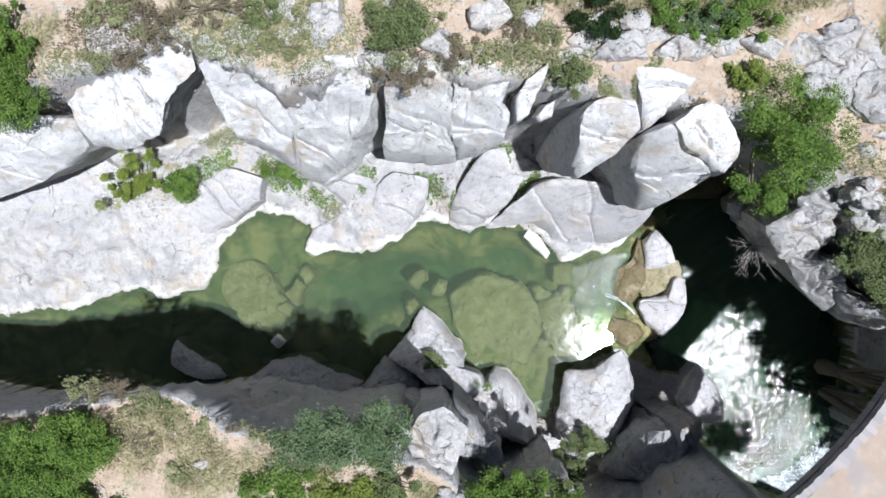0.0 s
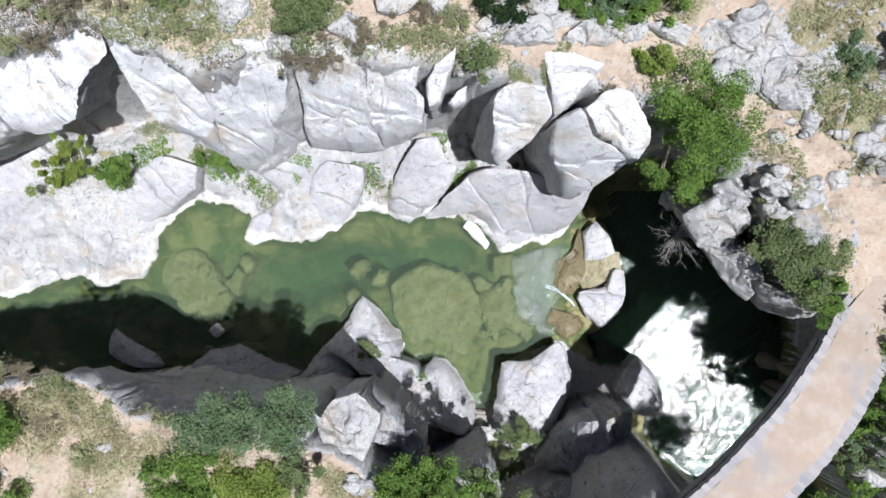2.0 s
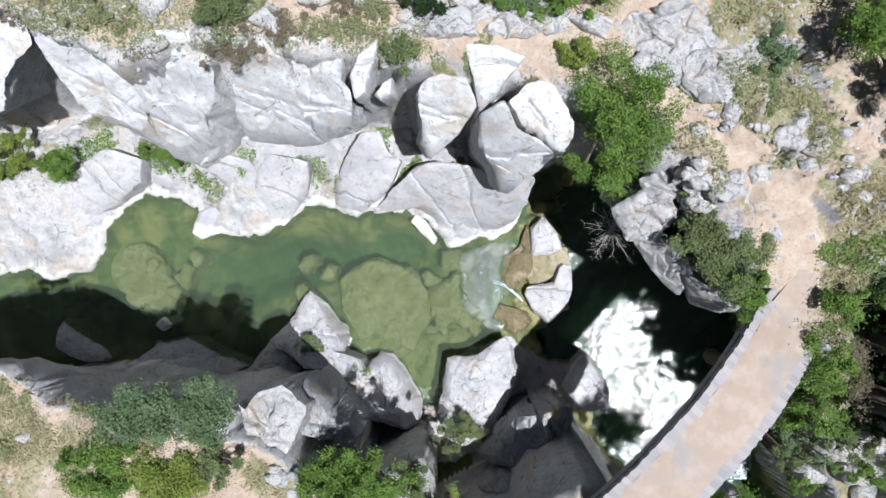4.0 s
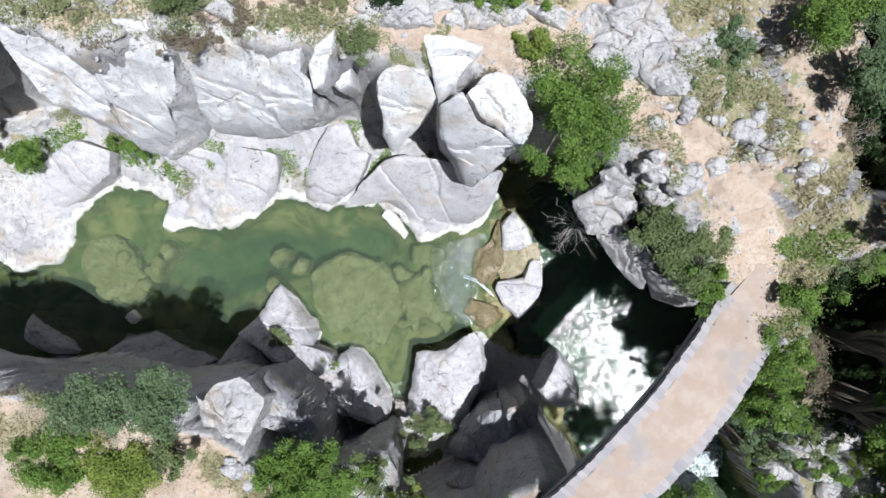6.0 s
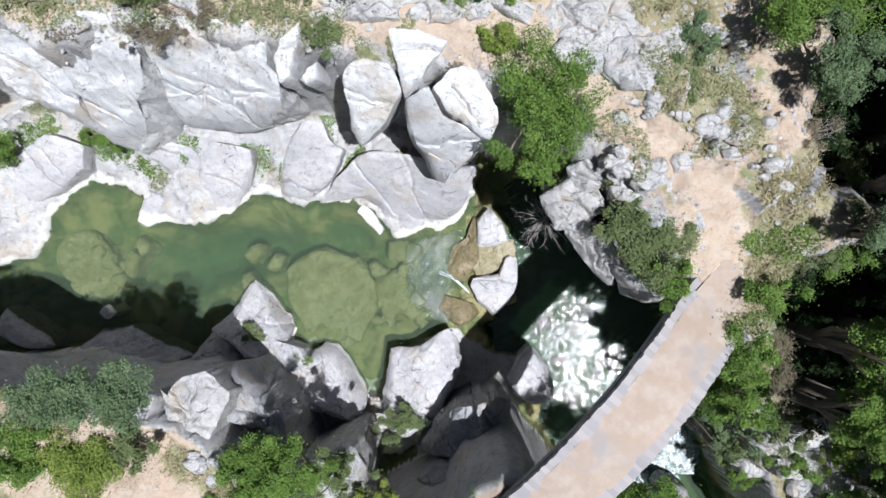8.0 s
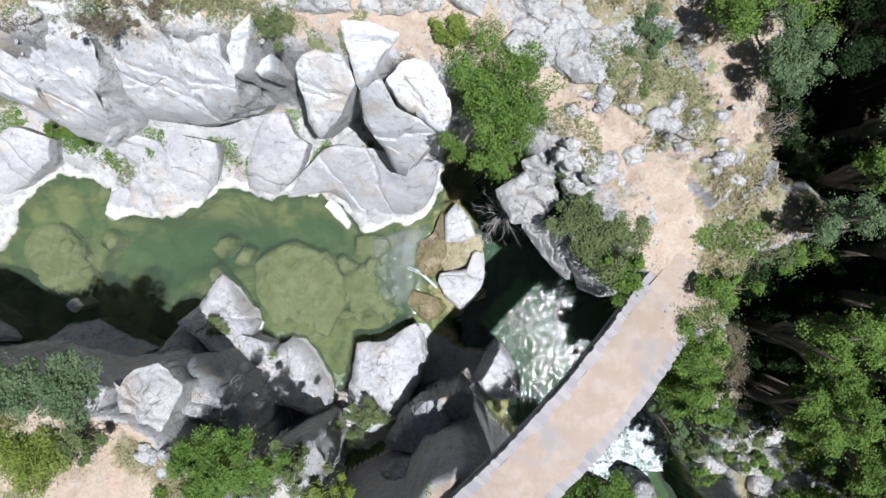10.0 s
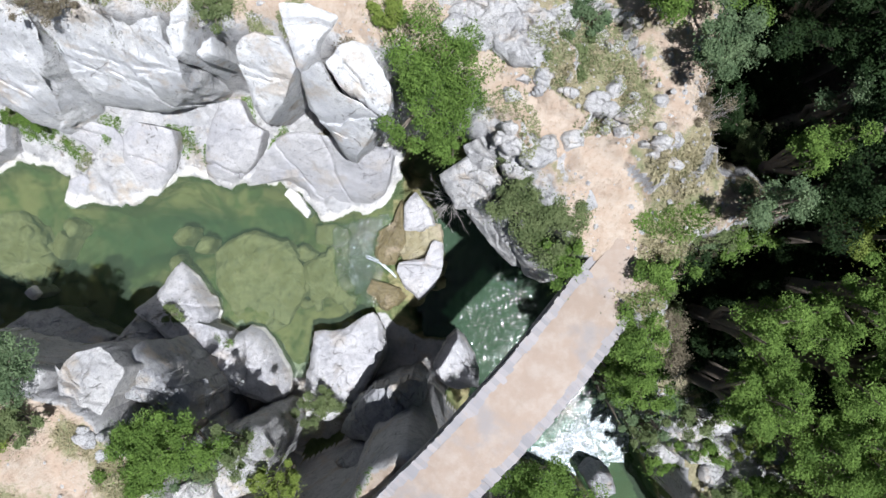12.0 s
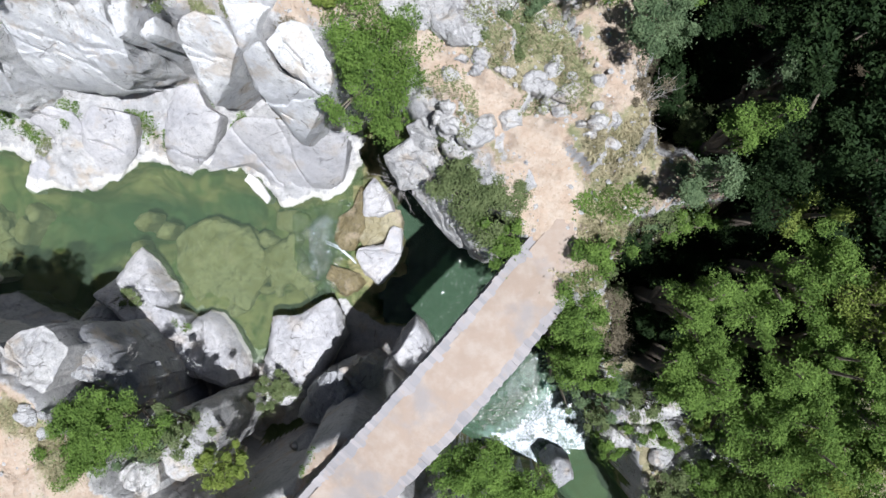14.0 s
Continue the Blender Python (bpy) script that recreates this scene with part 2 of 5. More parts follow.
# ---------- building helpers ----------
def mesh_object(name, verts, faces, material, parent=None, label="", smooth=True):
    me = bpy.data.meshes.new(name)
    me.from_pydata([tuple(v) for v in verts], [], faces)
    if smooth:
        me.polygons.foreach_set("use_smooth", [True] * len(me.polygons))
    me.materials.append(material)
    me.update()
    ob = new(name, me)
    if parent:
        ob.parent = parent
        ob.matrix_parent_inverse = parent.matrix_world.inverted()
    if label:
        ob["label"] = label
    return ob


def empty(name, x, y, z):
    ob = new(name)
    ob.matrix_world = pose(x, y, z)
    return ob


def facets(p, freq, seed):
    """Planes tilted at random in cells, as rock breaks along joints."""
    q0 = Vector(p) * freq + Vector((seed * 3.1, seed * 1.7, seed * 0.9))
    _, pts = noise.voronoi(q0, distance_metric="DISTANCE")
    q = pts[0]
    h = noise.cell_vector(q * 7.3)
    return (h - Vector((0.5, 0.5, 0.5))).dot(q0 - q) / freq + (h.x - 0.5) * 0.35 / freq


def smooth_ring(pts, n):
    """A closed curve through the points, in n even steps."""
    k = len(pts)
    dense = []
    for i in range(k):
        a, b, c_, d = (Vector(pts[(i + j - 1) % k]) for j in range(4))
        for s in range(16):
            u = s / 16
            cr = 0.5 * (2 * b + (c_ - a) * u + (2 * a - 5 * b + 4 * c_ - d) * u * u + (3 * b - a - 3 * c_ + d) * u ** 3)
            dense.append(cr.lerp(b.lerp(c_, u), 0.85))
    length = [0.0]
    for i in range(len(dense)):
        length.append(length[-1] + (dense[(i + 1) % len(dense)] - dense[i]).length)
    out, j = [], 0
    for i in range(n):
        want = length[-1] * i / n
        while length[j + 1] < want:
            j += 1
        u = (want - length[j]) / max(1e-6, length[j + 1] - length[j])
        out.append(dense[j].lerp(dense[(j + 1) % len(dense)], u))
    return out


def rock(name, outline, base, crown=0.3, undercut=0.1, shift=(0, 0), rough=0.1, n=96, seed=1, material=None, label="", category="rock", group="", facet=0.8, cracks=0.0, brow=3, lean=0.6):
    """One rock: the plan of its brow with heights, a tilted top split by joints and broken into flat faces, sides that run down to the base."""
    rs = np.random.RandomState(seed * 13 + 5)
    ring = np.array([tuple(q) for q in smooth_ring(outline, n)])
    mid = ring.mean(0)
    ragged = np.array([noise.fractal((x * 1.3, y * 1.3, seed * 2.3), 0.8, 2.2, 4) for x, y, _ in ring])
    ring[:, :2] += (ring[:, :2] - mid[:2]) / np.linalg.norm(ring[:, :2] - mid[:2], axis=1)[:, None] * (ragged * (0.35 * rough + 0.05))[:, None]
    size = max(np.ptp(ring[:, 0]), np.ptp(ring[:, 1]))
    flat_xy = ring[:, :2] - mid[:2]
    tilt = np.linalg.lstsq(np.c_[flat_xy, np.ones(n)], ring[:, 2], rcond=None)[0]
    high = np.quantile(ring[:, 2], 0.75)
    tops, sides = max(8, n // 6), max(7, n // 11)
    levels = [np.array([[mid[0], mid[1], lean * tilt[2] + (1 - lean) * high + crown]])]
    for i in range(1, tops + 1):
        r = i / tops
        xy = flat_xy * r
        z = (lean * (xy @ tilt[:2] + tilt[2]) + (1 - lean) * high) * (1 - r ** brow) + ring[:, 2] * r ** brow + crown * (1 - r ** 4) - 0.03 * r ** 14
        levels.append(np.c_[xy + mid[:2], z])
    for i in range(1, sides + 1):
        u = i / sides
        k = 1 + 0.03 * math.sin(math.pi * min(1, u * 2.2)) - undercut * u ** 0.8
        levels.append(np.c_[flat_xy * k + mid[:2] + np.array(shift) * u, ring[:, 2] + (base - ring[:, 2]) * u])
    V = np.concatenate(levels)
    upper = 1 + tops * n
    # flat breaks: planes that shear off corners and the high parts
    for k in range(int(8 + 5 * min(size, 4))):
        if k % 2:
            a = rs.uniform(0, 2 * math.pi)
            phi = rs.uniform(0.25, 1.2)
            way = np.array([math.cos(a) * math.cos(phi), math.sin(a) * math.cos(phi), math.sin(phi)])
            far_ = V[:upper] @ way
            o = far_.max() - size * facet * rs.uniform(0.01, 0.07)
        else:
            way = np.array([-lean * tilt[0], -lean * tilt[1], 1.0]) + np.append(rs.normal(size=2) * 0.16, 0)
            way /= np.linalg.norm(way)
            o = np.quantile(V[:upper] @ way, 1 - facet * rs.uniform(0.03, 0.28))
        V -= np.outer(np.maximum(V @ way - o, 0) * 0.94, way)
    # joints: narrow open seams with a small step between their sides
    if size > 1.2:
        turn = rs.uniform(0.5, 1.5)
        wob = np.array([(noise.noise((x * 0.9, y * 0.9, seed)) + 0.4 * noise.noise((x * 3.1, y * 3.1, seed))) for x, y, _ in V])
        fade = np.ones(len(V))
        fade[upper:] = np.repeat(np.clip(1 - np.arange(1, sides + 1) / (sides * 0.5), 0, 1), n)
        for k in range(int((1.2 + 1.3 * min(size, 4)) * cracks)):
            a = turn + (math.pi / 2 if k % 3 == 2 else 0) + rs.normal() * 0.25
            at = mid[:2] + flat_xy[rs.randint(n)] * rs.uniform(0, 0.7)
            side = (V[:, :2] - at) @ np.array([math.cos(a), math.sin(a)]) + 0.22 * wob
            run = (V[:, :2] - at) @ np.array([-math.sin(a), math.cos(a)])
            reach = rs.uniform(0.2, 0.6) * size
            ends = np.clip((reach - np.abs(run)) / 0.3, 0, 1) * fade
            V[:, 2] += ends * (rs.uniform(-0.04, 0.04) * facet * np.tanh(side / 0.02) * np.exp(-np.abs(side) / 0.8) - rs.uniform(0.06, 0.2) * np.exp(-(side / 0.045) ** 2))
    out = np.c_[V[:, :2] - mid[:2], np.zeros(len(V))]
    out /= np.maximum(np.linalg.norm(out, axis=1), 1e-4)[:, None]
    steep = np.zeros(len(V))
    steep[upper:] = 1
    way = out * steep[:, None] + np.array([0, 0, 1.0]) * (1 - 0.8 * steep)[:, None]
    lift = np.empty(len(V))
    for i, q in enumerate(V):
        q = Vector(q)
        lift[i] = rough * (0.5 * noise.fractal(q * 0.9 + Vector((seed, 0, 0)), 1.0, 2.1, 4) + 0.55 * (noise.ridged_multi_fractal(Vector((q.x + 0.6 * q.y, q.y - 0.6 * q.x, q.z)) * 0.9 + Vector((seed, 0, 0)), 0.9, 2.2, 4, 1.0, 2.0) - 1.1)) + 0.3 * facet * facets(q, 1.6, seed + 5) + (0.45 * facet * facets(q, 4.2, seed + 9) if facet > 0.35 else 0.0)
    V += way * lift[:, None]
    i = np.arange(n)
    j = (i + 1) % n
    faces = [(0, int(q) + 1, int(w) + 1) for q, w in zip(i, j)]
    for li in range(tops + sides - 1):
        k = 1 + li * n
        faces += np.stack([k + i, k + n + i, k + n + j, k + j], 1).tolist()
    ob = mesh_object(name, V.tolist(), faces, material or STONE)
    ob.data.set_sharp_from_angle(angle=radians(34))
    return tagged(ob, label, category, group)


def smooth01(a, b, x):
    u = np.clip((x - a) / (b - a), 0, 1)
    return u * u * (3 - 2 * u)


def inside(poly, X, Y):
    """Signed distance to a plan polygon, positive inside."""
    d = np.full(X.shape, 1e9)
    sign = np.full(X.shape, -1.0)
    k = len(poly)
    for i in range(k):
        (ax, ay), (bx, by) = poly[i], poly[(i + 1) % k]
        ex, ey = bx - ax, by - ay
        u = np.clip(((X - ax) * ex + (Y - ay) * ey) / (ex * ex + ey * ey), 0, 1)
        d = np.minimum(d, np.hypot(X - ax - u * ex, Y - ay - u * ey))
        hit = ((ay > Y) != (by > Y)) & (X < (bx - ax) * (Y - ay) / (by - ay + 1e-12) + ax)
        sign = np.where(hit, -sign, sign)
    return d * sign


def along(line, X, Y):
    """Distance to an open plan line."""
    d = np.full(X.shape, 1e9)
    for (ax, ay), (bx, by) in zip(line, line[1:]):
        ex, ey = bx - ax, by - ay
        u = np.clip(((X - ax) * ex + (Y - ay) * ey) / (ex * ex + ey * ey), 0, 1)
        d = np.minimum(d, np.hypot(X - ax - u * ex, Y - ay - u * ey))
    return d


# ---------- the ground: one sheet from the river bed to the far hills ----------
FAR = 600
LEDGE = [(-FAR, -3.2), (-18.9, -2.9), (-14.5, -2.5), (-12.4, -1.8), (-11.1, -2.2), (-9.5, -1.9), (-8.8, 0.2), (-7.4, 1.2), (-5.3, 0.7),
         (-5.1, -0.3), (-3.3, -0.6), (-1.9, 0.0), (-0.5, 0.9), (0.8, 0.4), (3.1, 0.6), (4.0, 0.0), (4.9, -1.0), (7.2, -0.3), (8.0, 0.8), (8.2, 6), (-FAR, 6)]
RIM = [(-FAR, 2.6), (-16, 2.4), (-12.5, 3.4), (-10.3, 3.9), (-8.8, 4.5), (-7.3, 4.9), (-6.5, 4.6), (-4.2, 3.6), (-2.4, 4.2), (1.0, 3.8), (3.0, 3.7), (5.2, 3.2), (7.6, 2.7), (8.3, 2.6),
       (8.9, 2.2), (9.8, 1.4), (10.4, 0.8), (11.4, -0.4), (12.3, -1.5), (13.3, -2.3), (14.3, -3.7), (15.4, -5.4), (16.1, -6.6), (16.9, -8.4), (17.7, -10.2), (18.6, -12), (23, -19), (60, -62), (FAR, -FAR), (FAR, FAR), (-FAR, FAR)]
SOUTH = [(-FAR, -5.6), (-18, -5.6), (-14, -6.0), (-10.5, -5.7), (-8.6, -5.5), (-6.4, -5.2), (-4.8, -5.8), (-3.2, -5.8), (-1.8, -5.5), (-0.6, -5.9), (0.5, -6.4), (1.6, -7.6),
         (2.2, -9.4), (4.4, -10.4), (6.6, -9.4), (7.4, -8.0), (8.6, -7.2), (9.4, -7.3), (9.9, -8.2), (11.0, -9.4), (13.0, -10.7), (15.2, -11.3), (17.0, -13.5), (21, -20), (40, -62), (FAR * 0.8, -FAR), (-FAR, -FAR)]
SHOAL = [(-2.2, -4.4), (-0.7, -2.9), (1.0, -4.7), (2.5, -5.2), (4.0, -6.6), (5.0, -5.0), (7.4, -4.3), (9.0, -5.4), (10.2, -5.4), (10.8, -7.4), (9, -9), (3, -10.5), (-2, -7)]
HOLLOW = [(16.0, -3.0), (16.5, -1.9), (17.6, -1.4), (18.9, -1.1), (19.8, -0.4), (18.8, 0.5), (17.4, 0.9), (17.1, 2.2), (17.6, 4.2), (18.4, 9), (60, 40), (60, -30), (19.5, -9.4), (18.6, -6.4), (16.6, -4.8)]
SILL = [(6.6, -0.6), (7.6, 0.3), (8.6, 0.6), (9.4, -1.2), (9.6, -3.0), (8.6, -4.2), (7.0, -4.2), (6.2, -2.5)]
LOWER = [(9.4, 0.4), (9.2, -2.0), (9.4, -3.2), (8.2, -4.4), (9.0, -5.6), (10.2, -5.6), (11.4, -9.2), (13.4, -12), (18, -18), (26, -18), (18.5, -9.5), (15.4, -5.0), (12.2, -1.4), (10.2, 0.4)]
PATHS = [[(-14, 7.5), (-8, 7.2), (-4, 7.0), (-1.2, 6.1), (0.9, 5.5), (3.0, 5.4), (4.5, 4.6), (7.1, 4.6), (8.2, 4.9), (9.8, 3.5), (10.6, 2.6), (12.2, 1.7), (14.0, 0.2), (14.3, -0.7), (14.2, -1.8)]]


def axis(lo, hi, step, reach):
    mid = np.arange(lo, hi + step / 2, step)
    out = [step * 1.35 ** k for k in range(1, 60)]
    grow = np.cumsum(out)
    grow = grow[grow < reach]
    return np.concatenate([(lo - grow)[::-1], mid, hi + grow])


gx, gy = axis(-18.5, 25.5, 0.1, 480), axis(-14.5, 11.5, 0.1, 480)
X, Y = np.meshgrid(gx, gy)
flat = X.ravel(), Y.ravel()
N1 = np.array([noise.fractal((x * 0.35, y * 0.35, 3.0), 1.0, 2.0, 4) for x, y in zip(*flat)]).reshape(X.shape)
N2 = np.array([noise.fractal((x * 1.6, y * 1.6, 7.0), 0.9, 2.1, 4) for x, y in zip(*flat)]).reshape(X.shape)
near = (np.abs(X - 3.5) < 23) & (np.abs(Y + 1.5) < 14)
F1 = np.array([facets((x, y, 0), 0.7, 3) + 0.5 * facets((x, y, 0), 2.0, 9) if ok else 0.0 for x, y, ok in zip(*flat, near.ravel())]).reshape(X.shape)
WX, WY = X + 0.25 * N2, Y + 0.25 * np.roll(N2, 37, axis=1)
d_ledge, d_rim, d_shoal, d_sill, d_low = (inside(p, WX, WY) for p in (LEDGE, RIM, SHOAL, SILL, LOWER))
d_south = inside(SOUTH, X + 0.3 * N1, Y + 0.25 * N1 + 0.04 * N2)
d_path = np.minimum.reduce([along(p, X + 0.3 * N1, Y + 0.3 * N2) for p in PATHS])
Z = -1.6 + 0.45 * N1 + 0.06 * N2 + 0.05 * F1
Z -= 1.4 * np.exp(-(((X + 2.2) / 3.2) ** 2 + ((Y + 1.6) / 1.3) ** 2))
Z -= 0.8 * np.exp(-(((X - 3.0) / 1.5) ** 2 + ((Y + 0.7) / 0.8) ** 2))
Z += smooth01(-2.2, 0.0, np.maximum(d_ledge, d_shoal)) * 0.9
Z = Z + (-2.9 - 0.3 * N2 - Z) * smooth01(-0.2, 0.4, d_low)
Z = Z + (-4.4 - Z) * smooth01(-1, 2, (X - 15) * 0.6 - (Y + 9) * 0.6) * (d_low > -0.5)
Z = np.where(d_sill > -0.6, np.maximum(Z, Z + (-0.22 + 0.12 * N2 + 0.1 * F1 - Z) * smooth01(-0.6, 0.1, d_sill)), Z)
top = 0.12 + np.clip(d_ledge, 0, 3.2) * 0.72 + 0.18 * N1 + 0.10 * N2 + 0.25 * F1 * smooth01(0.2, 1.0, d_ledge)
Z = Z + (top - Z) * smooth01(-0.25, 0.12, d_ledge)
Z = np.maximum(Z, Z + (-1.1 + 0.4 * N1 + 0.3 * F1 - Z) * smooth01(-0.2, 0.5, d_shoal))
rim_top = 9.4 + smooth01(0, 1.6, d_rim) * 0.5 + 0.12 * N1 + 0.08 * N2 + (0.28 + 0.4 * smooth01(9, 11, X)) * F1 * smooth01(0.1, 0.6, d_path) + np.clip(d_rim - 8, 0, 400) * 0.10 * (1 + 0.6 * N1)
rim_top -= 5.2 * smooth01(-3.2, -8.0, Y) * smooth01(14.2, 15.2, X) * smooth01(40, 20, X)
rim_top -= smooth01(7.5, 9.5, X) * smooth01(1.4, -0.4, d_rim) * smooth01(13.0, 12.0, X) * 1.0
Z = Z + (rim_top - Z) * smooth01(-0.15, 0.55, d_rim)
d_hollow = inside(HOLLOW, WX, WY)
Z = Z + (4.6 + 0.5 * N1 + 0.3 * F1 + np.clip(d_hollow - 6, 0, 400) * 0.15 - Z) * smooth01(-0.9, 1.6, d_hollow) * smooth01(-0.2, 0.4, d_rim)
s_top = 10.2 + 0.2 * N1 + 0.1 * N2 + 0.25 * F1 - smooth01(-2.4, -0.8, X) * 0.9 - smooth01(0.6, 3.0, X) * 1.6 + smooth01(6.5, 9, X) * 1.2 + np.clip(d_south - 6, 0, 400) * 0.12 * (1 + 0.6 * N1)
Z = Z + (s_top - Z) * smooth01(-0.15, 0.42, d_south)
bs, bv = (X - 14.7) * -0.645 + (Y + 2.05) * -0.764, (X - 14.7) * 0.764 + (Y + 2.05) * -0.645
on_bridge = (np.abs(bv - 0.12) < 1.2) & (bs > 0.5) & (bs < 10)
Z = np.where(on_bridge & (bs > 1.6), np.minimum(Z, 9.05), Z)
head = smooth01(2.1, 1.0, np.hypot(X - 14.75, Y + 1.7))
Z = Z + (9.24 + 0.03 * N2 - Z) * head * smooth01(0.0, 0.5, d_rim)
over = smooth01(3.5, 9.0, Z) * smooth01(-1.5, 0.5, d_south) * smooth01(-1.7, -3.2, X) * smooth01(6, 1, d_south) * (np.abs(X) < 40)
GYo = Y + (1.8 - 0.8 * smooth01(-7.6, -5.8, X)) * over
GXo = X.copy()
steep = near & (Z > 0.6) & (Z < 9.3) & ((np.abs(d_south - 0.15) < 0.6) | ((np.abs(d_rim - 0.2) < 0.6) & (X > 8)))
steep &= ~((X < -1.5) & (Y < 0))
for a, b in zip(*np.nonzero(steep)):
    p = Vector((X[a, b] * 0.7, Y[a, b] * 0.7, Z[a, b] * 0.06))
    GXo[a, b] += 0.12 * facets(p, 0.6, 5) + 0.15 * facets(p, 1.7, 6)
    GYo[a, b] += 0.16 * facets(p, 0.6, 7) + 0.15 * facets(p, 1.7, 8)
# the east wall of the lower pool leans out over the water
lean_out = smooth01(7.5, 0.0, Z) * (np.abs(d_rim - 0.05) < 0.6) * smooth01(8.6, 9.6, X) * smooth01(16.5, 14.5, X)
GXo += 2.0 * lean_out
GYo += 1.4 * lean_out
soil = np.clip(1.1 - d_path / 0.75, 0, 1) * (d_rim > 0.1)
soil = np.maximum(soil, smooth01(0.3, 1.4, d_rim) * (0.86 + 0.5 * N1))
soil = np.maximum(soil, smooth01(0.25, 0.7, d_south) * (0.85 + 0.3 * N1))
soil = np.maximum(soil, head)
soil = np.maximum(soil, smooth01(2.2, 0.6, np.hypot(X - 14.2, Y + 0.6)))
grass = smooth01(0.6, 1.8, d_rim) * (0.6 + 0.8 * np.roll(N1, 61, axis=1)) * smooth01(0.4, 1.0, d_path)
grass = np.maximum(grass, smooth01(0.0, 1.0, d_south) * (0.50 + 0.6 * np.roll(N1, 61, axis=1)))
grass = np.maximum(grass, smooth01(15.0, 16.6, X) * (d_rim > -0.3) * (0.3 + 0.5 * N1))
grass = np.maximum(grass, smooth01(13.6, 14.6, X) * (Y < -2.6) * (d_rim > -0.3) * 0.75)
grass = np.maximum(grass, smooth01(1.2, 0.1, np.abs(d_ledge - 3.1)) * 0.45 * (X < 8) * (X > -14) * (0.6 + N2))
bed = smooth01(0.14, -0.2, Z) * smooth01(0.6, 0.0, d_shoal)
# reaches up the hollow's sides to paint them as if shaded
litter_shade = smooth01(-0.8, 0.1, d_hollow) * (d_rim > 0) * smooth01(-7.4, -6.2, Y)
calm = smooth01(2.4, 1.1, np.hypot(*np.gradient(Z, 0.1)))
calm = np.maximum(calm, smooth01(0.05, 0.3, d_south))
soil, grass = soil * calm, grass * calm
nx, ny = len(gx), len(gy)
idx = np.arange(nx * ny).reshape(ny, nx)
quads = np.stack([idx[:-1, :-1], idx[:-1, 1:], idx[1:, 1:], idx[1:, :-1]], -1).reshape(-1, 4)
ground = mesh_object("ground", np.stack([GXo, GYo, Z], -1).reshape(-1, 3).tolist(), quads.tolist(), GROUND)
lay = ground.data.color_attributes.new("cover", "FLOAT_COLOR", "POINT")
lay.data.foreach_set("color", np.stack([soil, grass, bed, litter_shade], -1).ravel().astype(np.float32))
tagged(ground, "pale limestone gorge floor, ledges and dry grassy rims", "ground", kind="structure")


def sheet(name, outline, z, material, label, step=0.25, slope=None):
    """A water surface over a plan polygon; slope gives other heights by plan place."""
    xs, ys = [p[0] for p in outline], [p[1] for p in outline]
    ax_, ay_ = np.arange(min(xs) - step, max(xs) + step, step), np.arange(min(ys) - step, max(ys) + step, step)
    SX, SY = np.meshgrid(ax_, ay_)
    keep = inside(outline, SX, SY) > -step * 0.8
    num = -np.ones(SX.shape, int)
    num[keep] = np.arange(keep.sum())
    q = np.stack([num[:-1, :-1], num[:-1, 1:], num[1:, 1:], num[1:, :-1]], -1).reshape(-1, 4)
    q = q[(q >= 0).all(1)]
    hz = slope(SX, SY) if slope else np.full(SX.shape, z)
    ob = mesh_object(name, np.stack([SX, SY, hz], -1)[keep].tolist(), q.tolist(), material)
    return tagged(ob, label, "water", kind="structure")


sheet("water_pool", [(-60, -7), (-60, -2), (-9, 2), (8.0, 1.2), (7.6, -0.6), (6.9, -1.6), (6.8, -4.0), (4.5, -7), (1, -8), (-3, -7)], 0.0, POOL_WATER, "still green clear river pool over an algae-covered bed", 0.4)
sheet("water_lower_pool", [(8.6, -3.8), (9.0, 1.6), (12.0, 1.6), (14.6, -1.8), (16.4, -4.4), (17.0, -7.0), (14.3, -9.7), (12.3, -10.6), (9, -6)], -1.0, LOW_WATER, "rippled green pool under the bridge with sun glitter", 0.2, lambda px, py: -1.0 + 0.028 * (px - 11.5) - 0.016 * (py + 5.5))
sheet("water_downstream", [(11.6, -9.6), (13.6, -8.6), (15.6, -6.6), (17.6, -9.4), (17.4, -10.7), (15.0, -11.4), (12.0, -11)], -1.6, FOAM_GLITTER_WATER, "white foaming pool below the stone bridge, sun glitter painted in", 0.2)
sheet("water_lower_channel", [(16.0, -10.4), (17.8, -10.2), (22, -16), (60, -60), (40, -64), (17, -14)], -3.2, POOL_WATER, "dark water in the narrow channel downstream", 0.5)


def fall(SX, SY):
    u = smooth01(7.2, 8.6, SX - 0.15 * (SY + 2))
    return 0.02 - 1.0 * u


sheet("water_rapid", [(5.2, -1.2), (6.4, -0.8), (7.4, -0.6), (8.0, -1.8), (8.2, -3.0), (8.9, -3.9), (8.2, -4.5), (6.4, -4.2), (5.4, -3.4)], 0, RAPID_WATER, "sparkling rapid spilling out of the pool", 0.1, fall)

sheet("water_spray", [(5.9, -1.6), (6.3, -1.2), (6.9, -1.4), (6.8, -2.1), (7.0, -2.6), (6.7, -3.5), (6.2, -3.8), (5.9, -3.1)], 0.045, SPRAY_WATER, "patch of white foam where the rapid breaks", 0.08)

